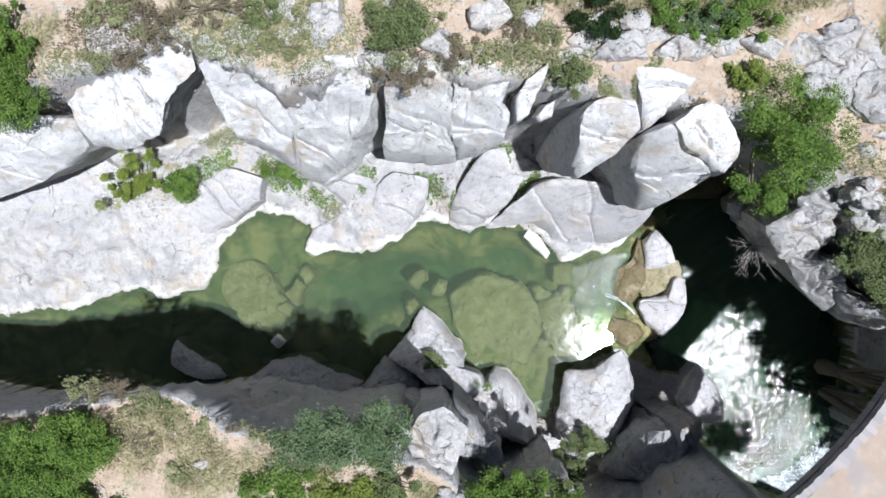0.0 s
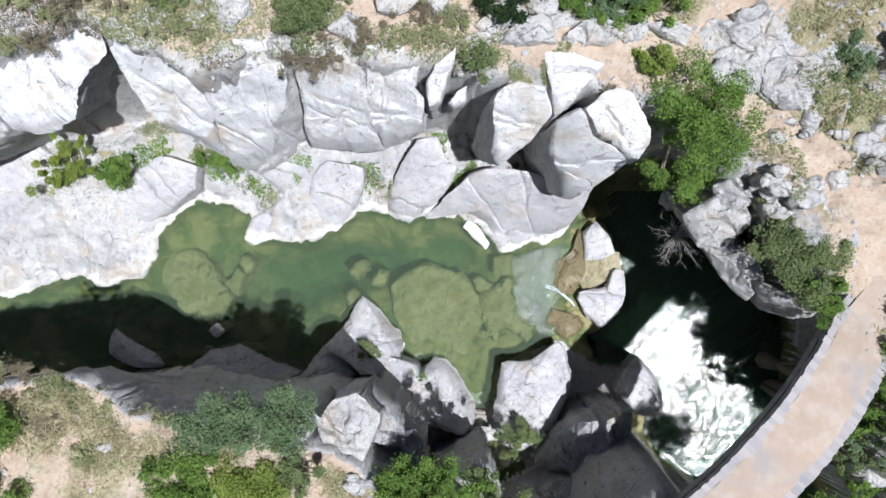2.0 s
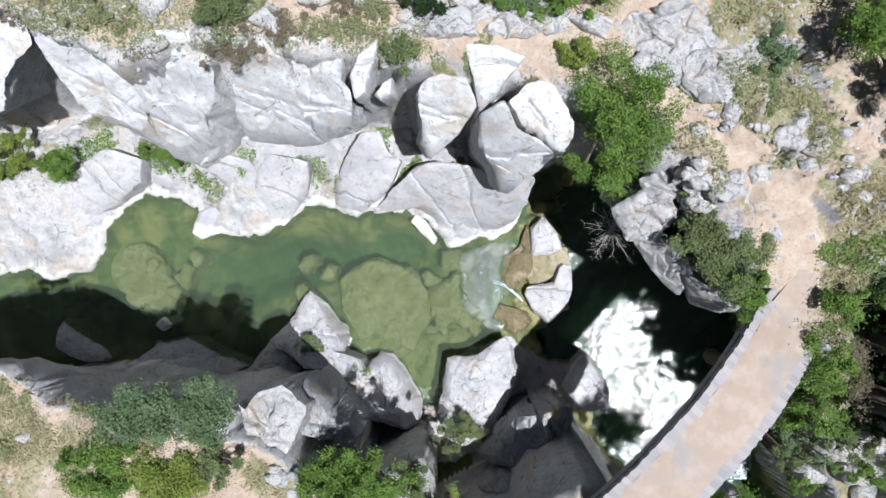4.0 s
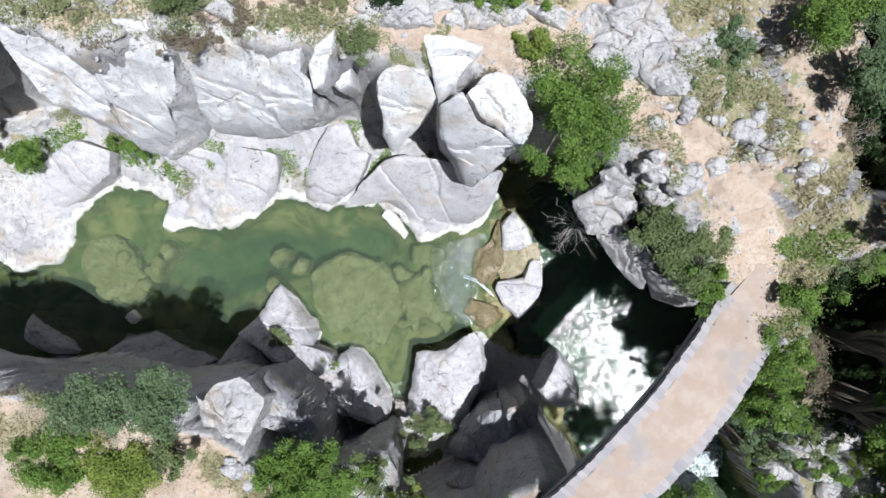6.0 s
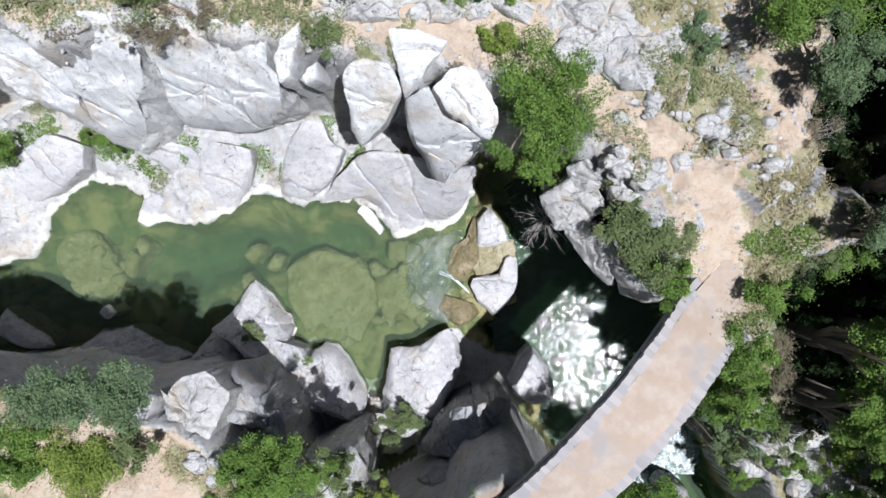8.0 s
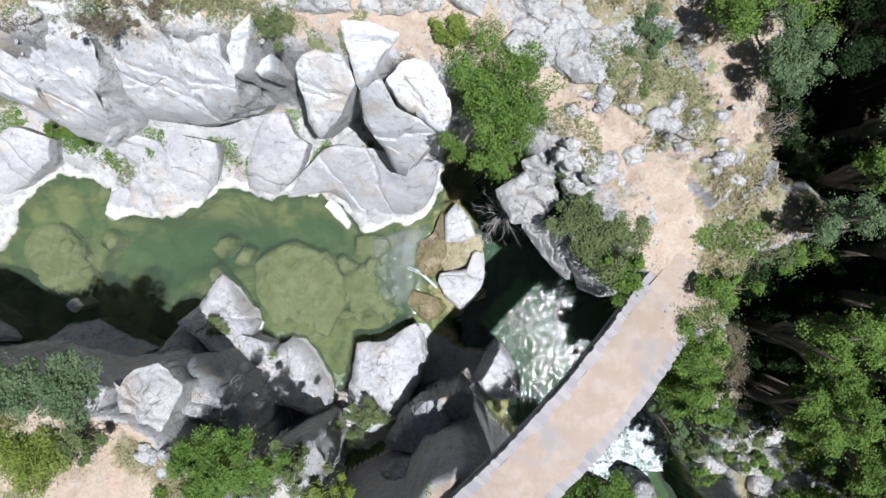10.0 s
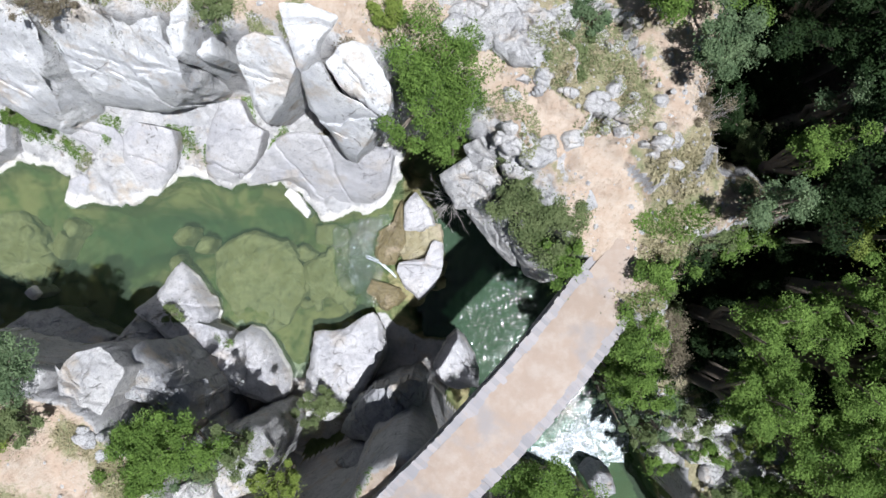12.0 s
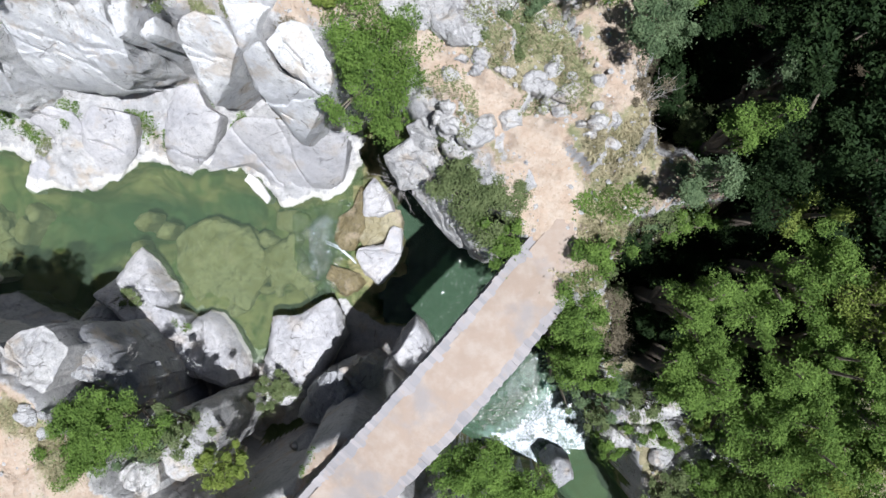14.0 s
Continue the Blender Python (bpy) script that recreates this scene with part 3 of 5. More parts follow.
# ---------- rocks ----------
LABELS = {
    "wet_rock": "wet tan limestone basin between pale boulders",
    "crag_block": "angular pale limestone block on the broken south rim",
    "cliff_block": "white weathered limestone cliff block on the gorge rim",
    "cliff_fin": "thin white limestone fin on the gorge rim",
    "ledge_rock": "smooth pale limestone ledge sloping into the pool",
    "boulder": "pale grey limestone boulder standing in the river",
    "crag": "rugged grey limestone crag above the river, tone lowered for shade",
    "bank_rock": "broken white limestone rock on the bank",
    "outcrop": "rough grey limestone outcrop beside the footpath",
    "slab": "flat pale limestone slab set in dry soil",
    "sunken_slab": "tan algae-covered rock slab under the pool water",
    "shaded_rock": "grey limestone rock at the foot of the shaded wall, tone lowered for shade",
    "mossy_rock": "wet brown mossy rock beside the rapid",
}
STUFFS = {"wet_rock": WET_STONE, "crag_block": STONE, "cliff_block": WHITE_STONE, "cliff_fin": WHITE_STONE, "bank_rock": STONE, "ledge_rock": LEDGE_STONE, "boulder": LEDGE_STONE, "outcrop": SHADE_GREY_STONE,
          "sunken_slab": WET_STONE, "mossy_rock": MOSSY, "shaded_rock": SHADE_GREY_STONE, "crag": SHADE_GREY_STONE}
SHARP = {"cliff_block": 0.34, "crag_block": 0.75, "boulder": 0.55, "ledge_rock": 0.14, "sunken_slab": 0.4, "mossy_rock": 0.7, "cliff_fin": 0.5, "crag": 0.9, "bank_rock": 0.8}
CRACKED = {"cliff_block": 0.7, "ledge_rock": 0.35, "boulder": 0.25, "crag": 0.6, "crag_block": 1.0, "bank_rock": 1.0, "cliff_fin": 0.6, "sunken_slab": 0.15, "slab": 0.5}
made_rocks = [0]


def big_rock(kind, line, base, crown, cut, move, rough):
    """kind; brow outline (x, y, z); base height; crown; undercut; shift of the foot; roughness."""
    made_rocks[0] += 1
    wide = max(abs(p[0] - q[0]) + abs(p[1] - q[1]) for p in line for q in line)
    rock(kind, line, base, crown, cut, move, rough, int(min(240, max(36, wide * 44))), made_rocks[0], STUFFS.get(kind), LABELS[kind], "rock", kind.replace("_", " ") + " group", SHARP.get(kind, 0.8 if wide > 1.5 else 0.4), CRACKED.get(kind, 0.0), 9 if kind in ("cliff_block", "cliff_fin", "ledge_rock") else 4, 0.92 if kind in ("cliff_block", "cliff_fin", "ledge_rock") else 0.7)


big_rock("cliff_block", [(-10.4, 5.5, 9.2), (-8.6, 5.9, 9.3), (-6.9, 5.5, 9.3), (-6.8, 4.7, 9.5), (-7.7, 4.1, 9.0), (-8.1, 3.6, 8.6), (-8.3, 3.2, 8.0), (-9.3, 2.95, 7.4), (-10.6, 3.0, 7.2), (-10.9, 4.2, 9.0)], 2, 0.1, 0.3, (-0.9, 1.6), 0.2)
big_rock("cliff_block", [(-15.4, 2.6, 8.8), (-11.6, 3.6, 9.2), (-10.7, 3.6, 8.4), (-10.7, 3.0, 7.2), (-11.5, 2.5, 7.0), (-12.5, 1.95, 6.8), (-14.0, 1.5, 6.5), (-15.8, 1.0, 6.2)], 2, 0.2, 0.1, (0, 1.2), 0.12)
big_rock("cliff_block", [(-6.7, 5.3, 9.2), (-4.9, 5.4, 9.2), (-4.5, 4.3, 9.0), (-4.7, 3.3, 7.0), (-5.0, 2.6, 4.4), (-5.6, 2.85, 4.6), (-5.85, 3.15, 5.6), (-6.4, 3.3, 7.2), (-6.6, 3.9, 8.9)], 1, 0.0, 0.0, (0, 0.0), 0.2)
big_rock("cliff_block", [(-4.85, 5.4, 9.2), (-2.2, 5.1, 9.3), (-1.95, 4.2, 9.4), (-2.3, 3.5, 8.5), (-2.95, 3.05, 6.2), (-3.75, 2.35, 3.6), (-4.3, 2.1, 3.0), (-4.95, 2.4, 3.8), (-4.65, 3.3, 7.0), (-4.45, 4.3, 9.1)], 1, 0.05, 0.0, (0, 0.0), 0.2)
big_rock("cliff_block", [(-1.55, 4.3, 9.4), (-0.3, 5.1, 9.2), (0.3, 4.2, 9.4), (0.2, 3.5, 8.9), (0.5, 2.65, 4.8), (-0.5, 2.6, 4.2), (-1.85, 2.75, 4.8), (-1.95, 3.05, 6.0), (-1.7, 3.45, 8.5)], 1, 0.0, 0.1, (0.4, 0.7), 0.2)
big_rock("cliff_block", [(0.2, 5.1, 9.2), (1.4, 5.1, 9.3), (1.95, 4.5, 9.6), (1.75, 4.0, 9.6), (1.55, 3.55, 9.2), (1.95, 3.3, 8.8), (1.85, 3.0, 7.4), (1.3, 2.75, 6.0), (0.55, 2.65, 4.8), (0.25, 3.5, 8.9), (0.35, 4.2, 9.5)], 1, 0.1, 0.1, (0, 0.8), 0.2)
big_rock("cliff_fin", [(2.9, 4.7, 10), (2.75, 4.15, 9.7), (2.45, 3.45, 9), (2.15, 3.35, 8.9), (2.05, 3.85, 9.3), (2.3, 4.3, 9.8)], 1.5, 0.1, 0.1, (0, 0.6), 0.08)
big_rock("cliff_fin", [(2.65, 3.45, 8.8), (2.9, 3.75, 9), (3.2, 3.9, 9), (3.15, 3.45, 8.8), (2.8, 3.3, 8.6)], 1.5, 0.1, 0.1, (0, 0.9), 0.06)
big_rock("cliff_block", [(3.9, 3.4, 9.4), (4.05, 3.7, 9.6), (4.55, 3.9, 9.7), (5.3, 3.7, 9.7), (5.55, 3.05, 9.2), (5.4, 2.75, 9.0), (4.85, 2.3, 7.8), (4.2, 1.85, 6.8), (3.9, 2.25, 7.3), (4.0, 2.8, 8.4)], 1.5, 0.1, 0.1, (-0.45, 0.7), 0.09)
big_rock("cliff_block", [(5.25, 4.55, 10), (6.0, 4.55, 10), (6.8, 4.2, 10), (6.35, 3.7, 9.8), (6.1, 3.3, 9.5), (5.6, 2.95, 9.2), (5.4, 3.8, 9.7)], 1.5, 0.1, 0.0, (0, 0), 0.10)
big_rock("cliff_block", [(6.4, 3.1, 9.6), (6.8, 3.55, 9.8), (7.15, 3.65, 9.9), (7.6, 3.4, 9.8), (8.25, 2.5, 9.5), (8.2, 2.1, 9.2), (7.95, 1.8, 8.8), (7.5, 2.05, 8.9), (6.8, 2.5, 9.2)], 1, 0.1, 0.1, (-0.2, 0.2), 0.10)
big_rock("cliff_block", [(5.55, 2.75, 9.1), (6.05, 3.05, 9.5), (6.3, 3.1, 9.5), (6.7, 2.4, 9.1), (7.6, 2.0, 8.7), (7.8, 1.8, 8.3), (7.3, 1.3, 7.3), (6.9, 0.95, 6.2), (6.75, 0.85, 5.0), (6.45, 1.0, 4.8), (6.1, 1.65, 6.5), (5.65, 2.15, 8.2)], 0.8, 0.1, 0.1, (-0.25, 0.5), 0.09)
big_rock("ledge_rock", [(-4.35, 2.3, 2.2), (-3.45, 2.55, 2.4), (-2.7, 2.4, 2.1), (-2.5, 1.9, 1.6), (-2.75, 1.3, 0.9), (-3.1, 1.1, 0.7), (-4.0, 1.65, 1.3), (-4.35, 1.95, 1.8)], -1.0, 0.12, 0.0, (0, 0), 0.07)
big_rock("ledge_rock", [(-2.45, 2.15, 1.8), (-1.8, 2.55, 2.3), (-0.55, 2.3, 2.1), (-0.55, 1.75, 1.5), (-0.85, 1.05, 0.7), (-1.85, -0.05, 0.03), (-2.35, 0.1, 0.1), (-2.85, 0.5, 0.3), (-2.9, 1.1, 0.8)], -1.4, 0.2, 0.1, (0, 0.2), 0.07)
big_rock("ledge_rock", [(1.55, 3.25, 2.9), (2.25, 3.3, 3.1), (2.55, 2.6, 2.8), (3.05, 2.3, 2.6), (2.6, 1.5, 1.8), (2.2, 1.1, 1.2), (1.3, 0.5, 0.15), (0.55, 0.4, 0.08), (0.2, 0.65, 0.2), (0.35, 1.45, 1.0), (0.95, 2.45, 2.2)], -1.4, 0.2, 0.12, (0, 0.2), 0.07)
big_rock("ledge_rock", [(2.6, 1.3, 1.6), (3.7, 2.15, 2.7), (4.6, 2.2, 3.2), (6.6, 1.65, 3.6), (7.8, 1.4, 3.8), (7.65, 0.8, 2.6), (7.25, 0.05, 1.0), (6.7, -0.2, 0.3), (5.75, -0.3, 0.1), (4.9, -0.7, 0.02), (4.5, -0.2, 0.2), (4.15, 0.25, 0.3), (3.35, 0.65, 0.2), (2.35, 0.5, 0.2), (1.7, 0.4, 0.04), (2.2, 0.9, 0.7)], -1.4, 0.1, 0.1, (0, 0.2), 0.08)
big_rock("ledge_rock", [(-5.45, 0.1, 0.1), (-5.15, 0.55, 0.5), (-4.25, 0.75, 0.7), (-3.1, 0.85, 0.7), (-2.7, 0.35, 0.3), (-3.0, -0.2, 0.05), (-3.7, -0.5, 0.02), (-4.4, -0.3, 0.02), (-5.2, -0.6, 0.02), (-5.55, -0.45, 0.02)], -1.4, 0.1, 0.05, (0, 0), 0.09)
big_rock("ledge_rock", [(3.25, 0.1, 0.1), (3.45, 0.4, 0.15), (3.8, 0.15, 0.2), (4.3, -0.55, 0.1), (4.15, -0.8, 0.02), (3.7, -0.3, 0.02)], -1.4, 0.06, 0.1, (0, 0), 0.05)
big_rock("boulder", [(-0.8, -2.65, 0.15), (0.05, -3.35, 0.2), (0.6, -4.0, 0.3), (0.8, -4.5, 0.8), (0.75, -4.95, 1.4), (1.45, -5.2, 1.4), (1.8, -5.9, 1.6), (1.4, -6.15, 2.2), (0.2, -5.6, 2.2), (-0.65, -5.4, 2.1), (-1.4, -4.95, 1.9), (-2.15, -4.5, 1.4), (-1.5, -3.85, 0.8)], -1.6, 0.35, 0.0, (0, -0.2), 0.10)
big_rock("boulder", [(1.3, -5.9, 1.9), (1.75, -5.4, 1.2), (2.05, -5.15, 0.3), (2.5, -5.15, 0.1), (3.05, -5.8, 0.1), (3.65, -7.0, 0.2), (3.6, -7.65, 0.8), (3.2, -7.9, 1.6), (1.9, -7.45, 2.0), (1.2, -6.8, 2.2)], -1.6, 0.45, 0.0, (0, -0.2), 0.10)
big_rock("boulder", [(4.7, -5.2, 1.0), (5.85, -5.05, 1.2), (6.9, -4.4, 1.0), (7.3, -4.95, 1.2), (7.5, -5.7, 1.4), (7.2, -6.4, 1.6), (6.65, -7.35, 1.7), (6.4, -8.05, 1.8), (5.45, -8.55, 1.6), (4.7, -8.4, 1.4), (4.35, -7.4, 1.0), (4.55, -6.3, 0.9)], -1.6, 0.35, 0.15, (0.3, -0.3), 0.10)
big_rock("boulder", [(8.2, -3.5, 0.4), (7.8, -2.8, 0.4), (7.9, -2.5, 0.4), (8.9, -2.3, 0.45), (9.2, -1.6, 0.5), (9.6, -1.7, 0.6), (9.6, -2.6, 0.7), (9.3, -3.4, 0.6), (8.7, -3.9, 0.5)], -1.8, 0.12, 0.1, (0, 0), 0.05)
big_rock("boulder", [(8.0, -0.2, 0.4), (8.5, 0.3, 0.5), (9.0, -0.3, 0.6), (9.3, -1.0, 0.6), (8.7, -1.2, 0.5), (8.1, -1.2, 0.4)], -1.8, 0.1, 0.1, (0, 0), 0.05)
big_rock("boulder", [(10.2, -5.1, 0.5), (10.5, -5.45, 0.4), (11.05, -6.25, 0.4), (11.1, -7.3, 0.6), (10.2, -7.3, 1.2), (9.55, -7.0, 1.3), (9.35, -6.5, 1.2), (9.8, -5.7, 0.9)], -2.6, 0.3, 0.0, (0, 0), 0.08)
big_rock("crag_block", [(-1.3, -5.3, 8.6), (-1.15, -5.6, 8.9), (-0.7, -4.95, 8.9), (0.05, -4.7, 8.6), (0.65, -5.45, 8.5), (0.5, -6.1, 8.7), (0.0, -7.1, 9.0), (-0.75, -6.85, 9.2)], 1, 0.1, 0.05, (-0.2, -0.8), 0.12)
big_rock("crag", [(0.3, -4.95, 7.6), (0.9, -5.5, 6.8), (1.5, -6.4, 6.5), (1.15, -6.95, 6.5), (0.4, -6.4, 7.8)], 0, 0.1, 0.0, (0, -0.4), 0.12)
big_rock("crag", [(1.35, -6.2, 6.4), (1.85, -6.8, 6.2), (1.85, -7.6, 6.2), (1.5, -7.8, 6.4), (1.0, -7.0, 6.6)], 0, 0.15, 0.0, (0, -0.4), 0.10)
big_rock("crag_block", [(-1.4, -5.2, 9.2), (-1.1, -5.4, 9.2), (-1.4, -6.1, 9.4), (-1.9, -5.9, 9.4), (-1.85, -5.5, 9.3)], 6, 0.1, 0.1, (0, -0.4), 0.06)
big_rock("crag", [(-1.3, -5.3, 5), (0.3, -5.9, 5.5), (0.9, -6.6, 6.2), (1.6, -6.3, 6), (1.8, -7.0, 6), (1.2, -7.8, 6), (0.1, -6.6, 6.5)], 0, 0.3, 0.0, (0, -0.4), 0.14)
big_rock("crag_block", [(2.1, -8.2, 6.6), (2.9, -7.8, 6.4), (3.9, -7.6, 6.0), (4.3, -8.4, 5.8), (4.2, -9.4, 6.2), (3.2, -9.9, 6.6), (2.3, -9.3, 6.8)], 0, 0.25, 0.05, (0, -0.3), 0.14)
big_rock("crag_block", [(1.5, -9.4, 7.6), (2.1, -9.0, 7.4), (2.8, -9.1, 7.3), (3.0, -9.8, 7.4), (2.0, -10.2, 7.6)], 2, 0.15, 0.0, (0, -0.3), 0.10)
big_rock("crag", [(5.9, -8.9, 2.0), (6.6, -7.4, 2.8), (7.2, -6.8, 3.8), (7.8, -6.6, 5.0), (8.0, -7.6, 4.6), (7.2, -8.9, 3.4)], -1, 0.2, 0.0, (0, -0.3), 0.16)
big_rock("crag", [(7.9, -6.5, 5.2), (8.6, -6.3, 4.6), (9.05, -6.5, 4.0), (9.1, -7.1, 3.6), (8.6, -8.3, 3.4), (8.0, -8.0, 4.2)], -1, 0.2, 0.0, (0, -0.3), 0.16)
big_rock("crag", [(5.8, -9.7, 3.0), (6.5, -9.0, 3.6), (7.3, -8.8, 3.8), (8.3, -8.4, 3.6), (8.2, -9.2, 4.6), (7.0, -10.2, 4.4)], -1, 0.2, 0.0, (0, -0.3), 0.16)
big_rock("bank_rock", [(10.2, 1.1, 8.6), (10.7, 1.4, 9), (11.5, 1.3, 9.2), (11.4, 0.6, 9), (10.7, 0.3, 8.5), (10.3, 0.5, 8.3)], 3, 0.15, 0.0, (1.4, 0.9), 0.12)
big_rock("bank_rock", [(9.5, 0.3, 8), (10.2, 0.8, 8.4), (11.1, 0.6, 8.8), (11.3, 0.0, 8.6), (10.8, -0.7, 8.2), (10.0, -0.7, 7.8)], -1, 0.15, 0.1, (2.0, 1.3), 0.12)
big_rock("bank_rock", [(10.3, -0.7, 7.5), (10.9, -0.5, 8.2), (11.5, -0.8, 8.5), (11.9, -1.6, 8.3), (11.9, -2.5, 6.9), (11.3, -1.9, 6.8)], -1.5, 0.1, 0.1, (2.0, 1.3), 0.12)
big_rock("bank_rock", [(11.6, -1.6, 8.2), (12.5, -2.1, 8.8), (13.0, -2.4, 9.2), (12.6, -2.8, 8.8), (12.1, -2.6, 7)], -1.5, 0.1, 0.1, (2.0, 1.3), 0.12)
big_rock("slab", [(13.2, -0.2, 9.6), (13.5, 0.0, 9.8), (13.8, -0.6, 9.6), (13.5, -0.8, 9.5)], 8.8, 0.02, 0.0, (0, 0), 0.10)
big_rock("slab", [(14.9, 1.6, 9.8), (15.3, 1.7, 9.9), (15.6, 1.0, 9.8), (15.1, 0.8, 9.6)], 8.8, 0.02, 0.0, (0, 0), 0.10)
big_rock("slab", [(0.8, 6.1, 10.3), (1.5, 6.3, 10.4), (1.9, 5.9, 10.3), (1.4, 5.5, 10.1), (0.8, 5.6, 10.2)], 8.8, 0.02, 0.0, (0, 0), 0.10)
big_rock("slab", [(4.1, 4.8, 10.1), (4.5, 5.3, 10.3), (5.3, 5.5, 10.3), (5.5, 4.8, 10.1)], 8.8, 0.02, 0.0, (0, 0), 0.10)
big_rock("slab", [(5.7, 4.9, 10.2), (6.2, 5.3, 10.3), (7.3, 5.4, 10.3), (7.6, 5.0, 10.1), (6.8, 4.7, 10)], 8.8, 0.02, 0.0, (0, 0), 0.10)
big_rock("slab", [(-3.7, 5.6, 10.1), (-3.4, 6.2, 10.4), (-2.6, 6.3, 10.4), (-2.7, 5.6, 10.1), (-3.2, 5.3, 10)], 8.8, 0.02, 0.0, (0, 0), 0.10)
big_rock("slab", [(7.9, 5.2, 10.2), (8.4, 5.3, 10.3), (9.1, 5.1, 10.2), (8.9, 4.7, 10)], 8.8, 0.02, 0.0, (0, 0), 0.10)
big_rock("slab", [(-0.6, 5.2, 10), (-0.1, 5.5, 10.2), (0.3, 5.2, 10.2), (0.2, 4.8, 10)], 8.8, 0.02, 0.0, (0, 0), 0.10)
big_rock("ledge_rock", [(-16.9, 1.3, 2.6), (-14.1, 2.7, 2.7), (-12.7, 3.3, 2.8), (-11.8, 2.7, 2.6), (-12.1, 1.3, 2), (-14.3, -0.2, 1.2), (-17.8, -0.6, 1.2)], -0.5, 0.1, 0.0, (0, 0), 0.08)
big_rock("ledge_rock", [(-10.9, 0.8, 0.85), (-9.9, 1.8, 1.6), (-8.1, 2.8, 2.2), (-6.8, 2.4, 2.1), (-7.0, 1.6, 1.55), (-8.5, 0.7, 0.7), (-10.2, 0.0, 0.4)], -0.8, 0.06, 0.0, (0, 0), 0.08)
big_rock("sunken_slab", [(0.3, -2.3, -0.5), (1.5, -1.5, -0.5), (3.1, -1.8, -0.5), (4.3, -3.2, -0.4), (3.3, -5.1, -0.4), (1.5, -5.1, -0.4), (0.6, -3.9, -0.4)], -2, 0.1, -0.05, (0, 0), 0.16)
big_rock("sunken_slab", [(-8.9, -1.0, -0.5), (-7.8, -0.8, -0.6), (-6.6, -2.4, -0.6), (-6.9, -4.0, -0.5), (-8.2, -3.3, -0.4), (-9.1, -2.1, -0.3)], -2, -0.1, -0.15, (0, 0), 0.2)
big_rock("wet_rock", [(7.8, -1.0, 0.2), (8.7, -0.9, 0.3), (9.4, -1.0, 0.4), (9.6, -1.7, 0.35), (9.1, -2.1, 0.25), (8.1, -2.5, 0.2), (7.7, -1.7, 0.15)], -1.8, -0.08, 0.0, (0, 0), 0.05)
big_rock("sunken_slab", [(3.9, -2.7, -0.6), (4.9, -2.3, -0.5), (5.5, -3.0, -0.5), (5.2, -3.9, -0.5), (4.3, -4.2, -0.6)], -2, 0.1, -0.1, (0, 0), 0.2)
big_rock("mossy_rock", [(7.0, -1.3, 0.1), (7.6, -0.9, 0.2), (7.9, 0.0, 0.3), (8.2, -0.2, 0.3), (8.1, -1.7, 0.25), (7.7, -2.6, 0.2), (7.2, -2.6, 0.1), (6.8, -2.0, 0.1)], -1.6, 0.08, 0.0, (0, 0), 0.08)
big_rock("sunken_slab", [(4.5, -1.1, -0.3), (5.2, -1.0, -0.3), (5.7, -1.2, -0.3), (5.8, -1.6, -0.3), (5.3, -1.9, -0.3), (4.5, -1.8, -0.3)], -2, 0.12, 0.0, (0, 0), 0.08)
big_rock("mossy_rock", [(6.5, -3.9, 0), (6.8, -3.2, 0.1), (7.8, -3.5, 0.1), (8.2, -3.9, 0), (7.4, -4.4, -0.1)], -1.8, 0.1, 0.0, (0, 0), 0.08)
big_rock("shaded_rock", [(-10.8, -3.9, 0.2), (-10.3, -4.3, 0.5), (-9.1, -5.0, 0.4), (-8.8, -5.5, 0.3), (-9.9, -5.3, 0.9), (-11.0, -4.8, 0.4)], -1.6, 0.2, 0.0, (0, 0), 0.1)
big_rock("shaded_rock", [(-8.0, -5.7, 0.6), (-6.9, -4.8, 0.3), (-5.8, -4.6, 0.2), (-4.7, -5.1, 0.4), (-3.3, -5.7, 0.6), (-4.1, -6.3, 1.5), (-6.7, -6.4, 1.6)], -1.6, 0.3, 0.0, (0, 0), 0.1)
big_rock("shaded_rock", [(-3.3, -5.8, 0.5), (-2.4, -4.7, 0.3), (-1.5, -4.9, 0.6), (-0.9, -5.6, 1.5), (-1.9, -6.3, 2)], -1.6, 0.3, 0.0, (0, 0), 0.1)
big_rock("boulder", [(-6.95, -4.0, 0.25), (-6.7, -3.75, 0.3), (-6.45, -4.0, 0.3), (-6.7, -4.25, 0.25)], -1.6, 0.15, 0.0, (0, 0), 0.03)
big_rock("crag", [(16.6, -7.2, 4.6), (17.8, -7.0, 4.8), (18.9, -7.0, 4.9), (19.4, -7.7, 4.6), (18.4, -8.6, 3.6), (17.3, -8.5, 3.4)], -2, 0.2, 0.0, (0.3, 0.3), 0.14)
big_rock("crag", [(15.5, -11.0, 0.2), (15.9, -10.6, 0.4), (16.5, -10.8, 0.3), (16.6, -11.4, 0.4), (16.0, -11.7, 0.6)], -4, 0.3, 0.0, (0, 0), 0.1)
big_rock("crag_block", [(17.7, -7.45, 4.9), (18.3, -7.2, 5.2), (18.9, -7.3, 5.3), (19.5, -7.6, 5.2), (18.9, -8.0, 4.7), (18.1, -8.0, 4.5)], 1, 0.15, 0.0, (0, 0.3), 0.12)
big_rock("crag_block", [(18.2, -8.7, 3.2), (18.8, -8.4, 3.8), (19.5, -8.6, 4.0), (18.9, -9.2, 3.2)], -2, 0.15, 0.0, (0, 0.3), 0.12)

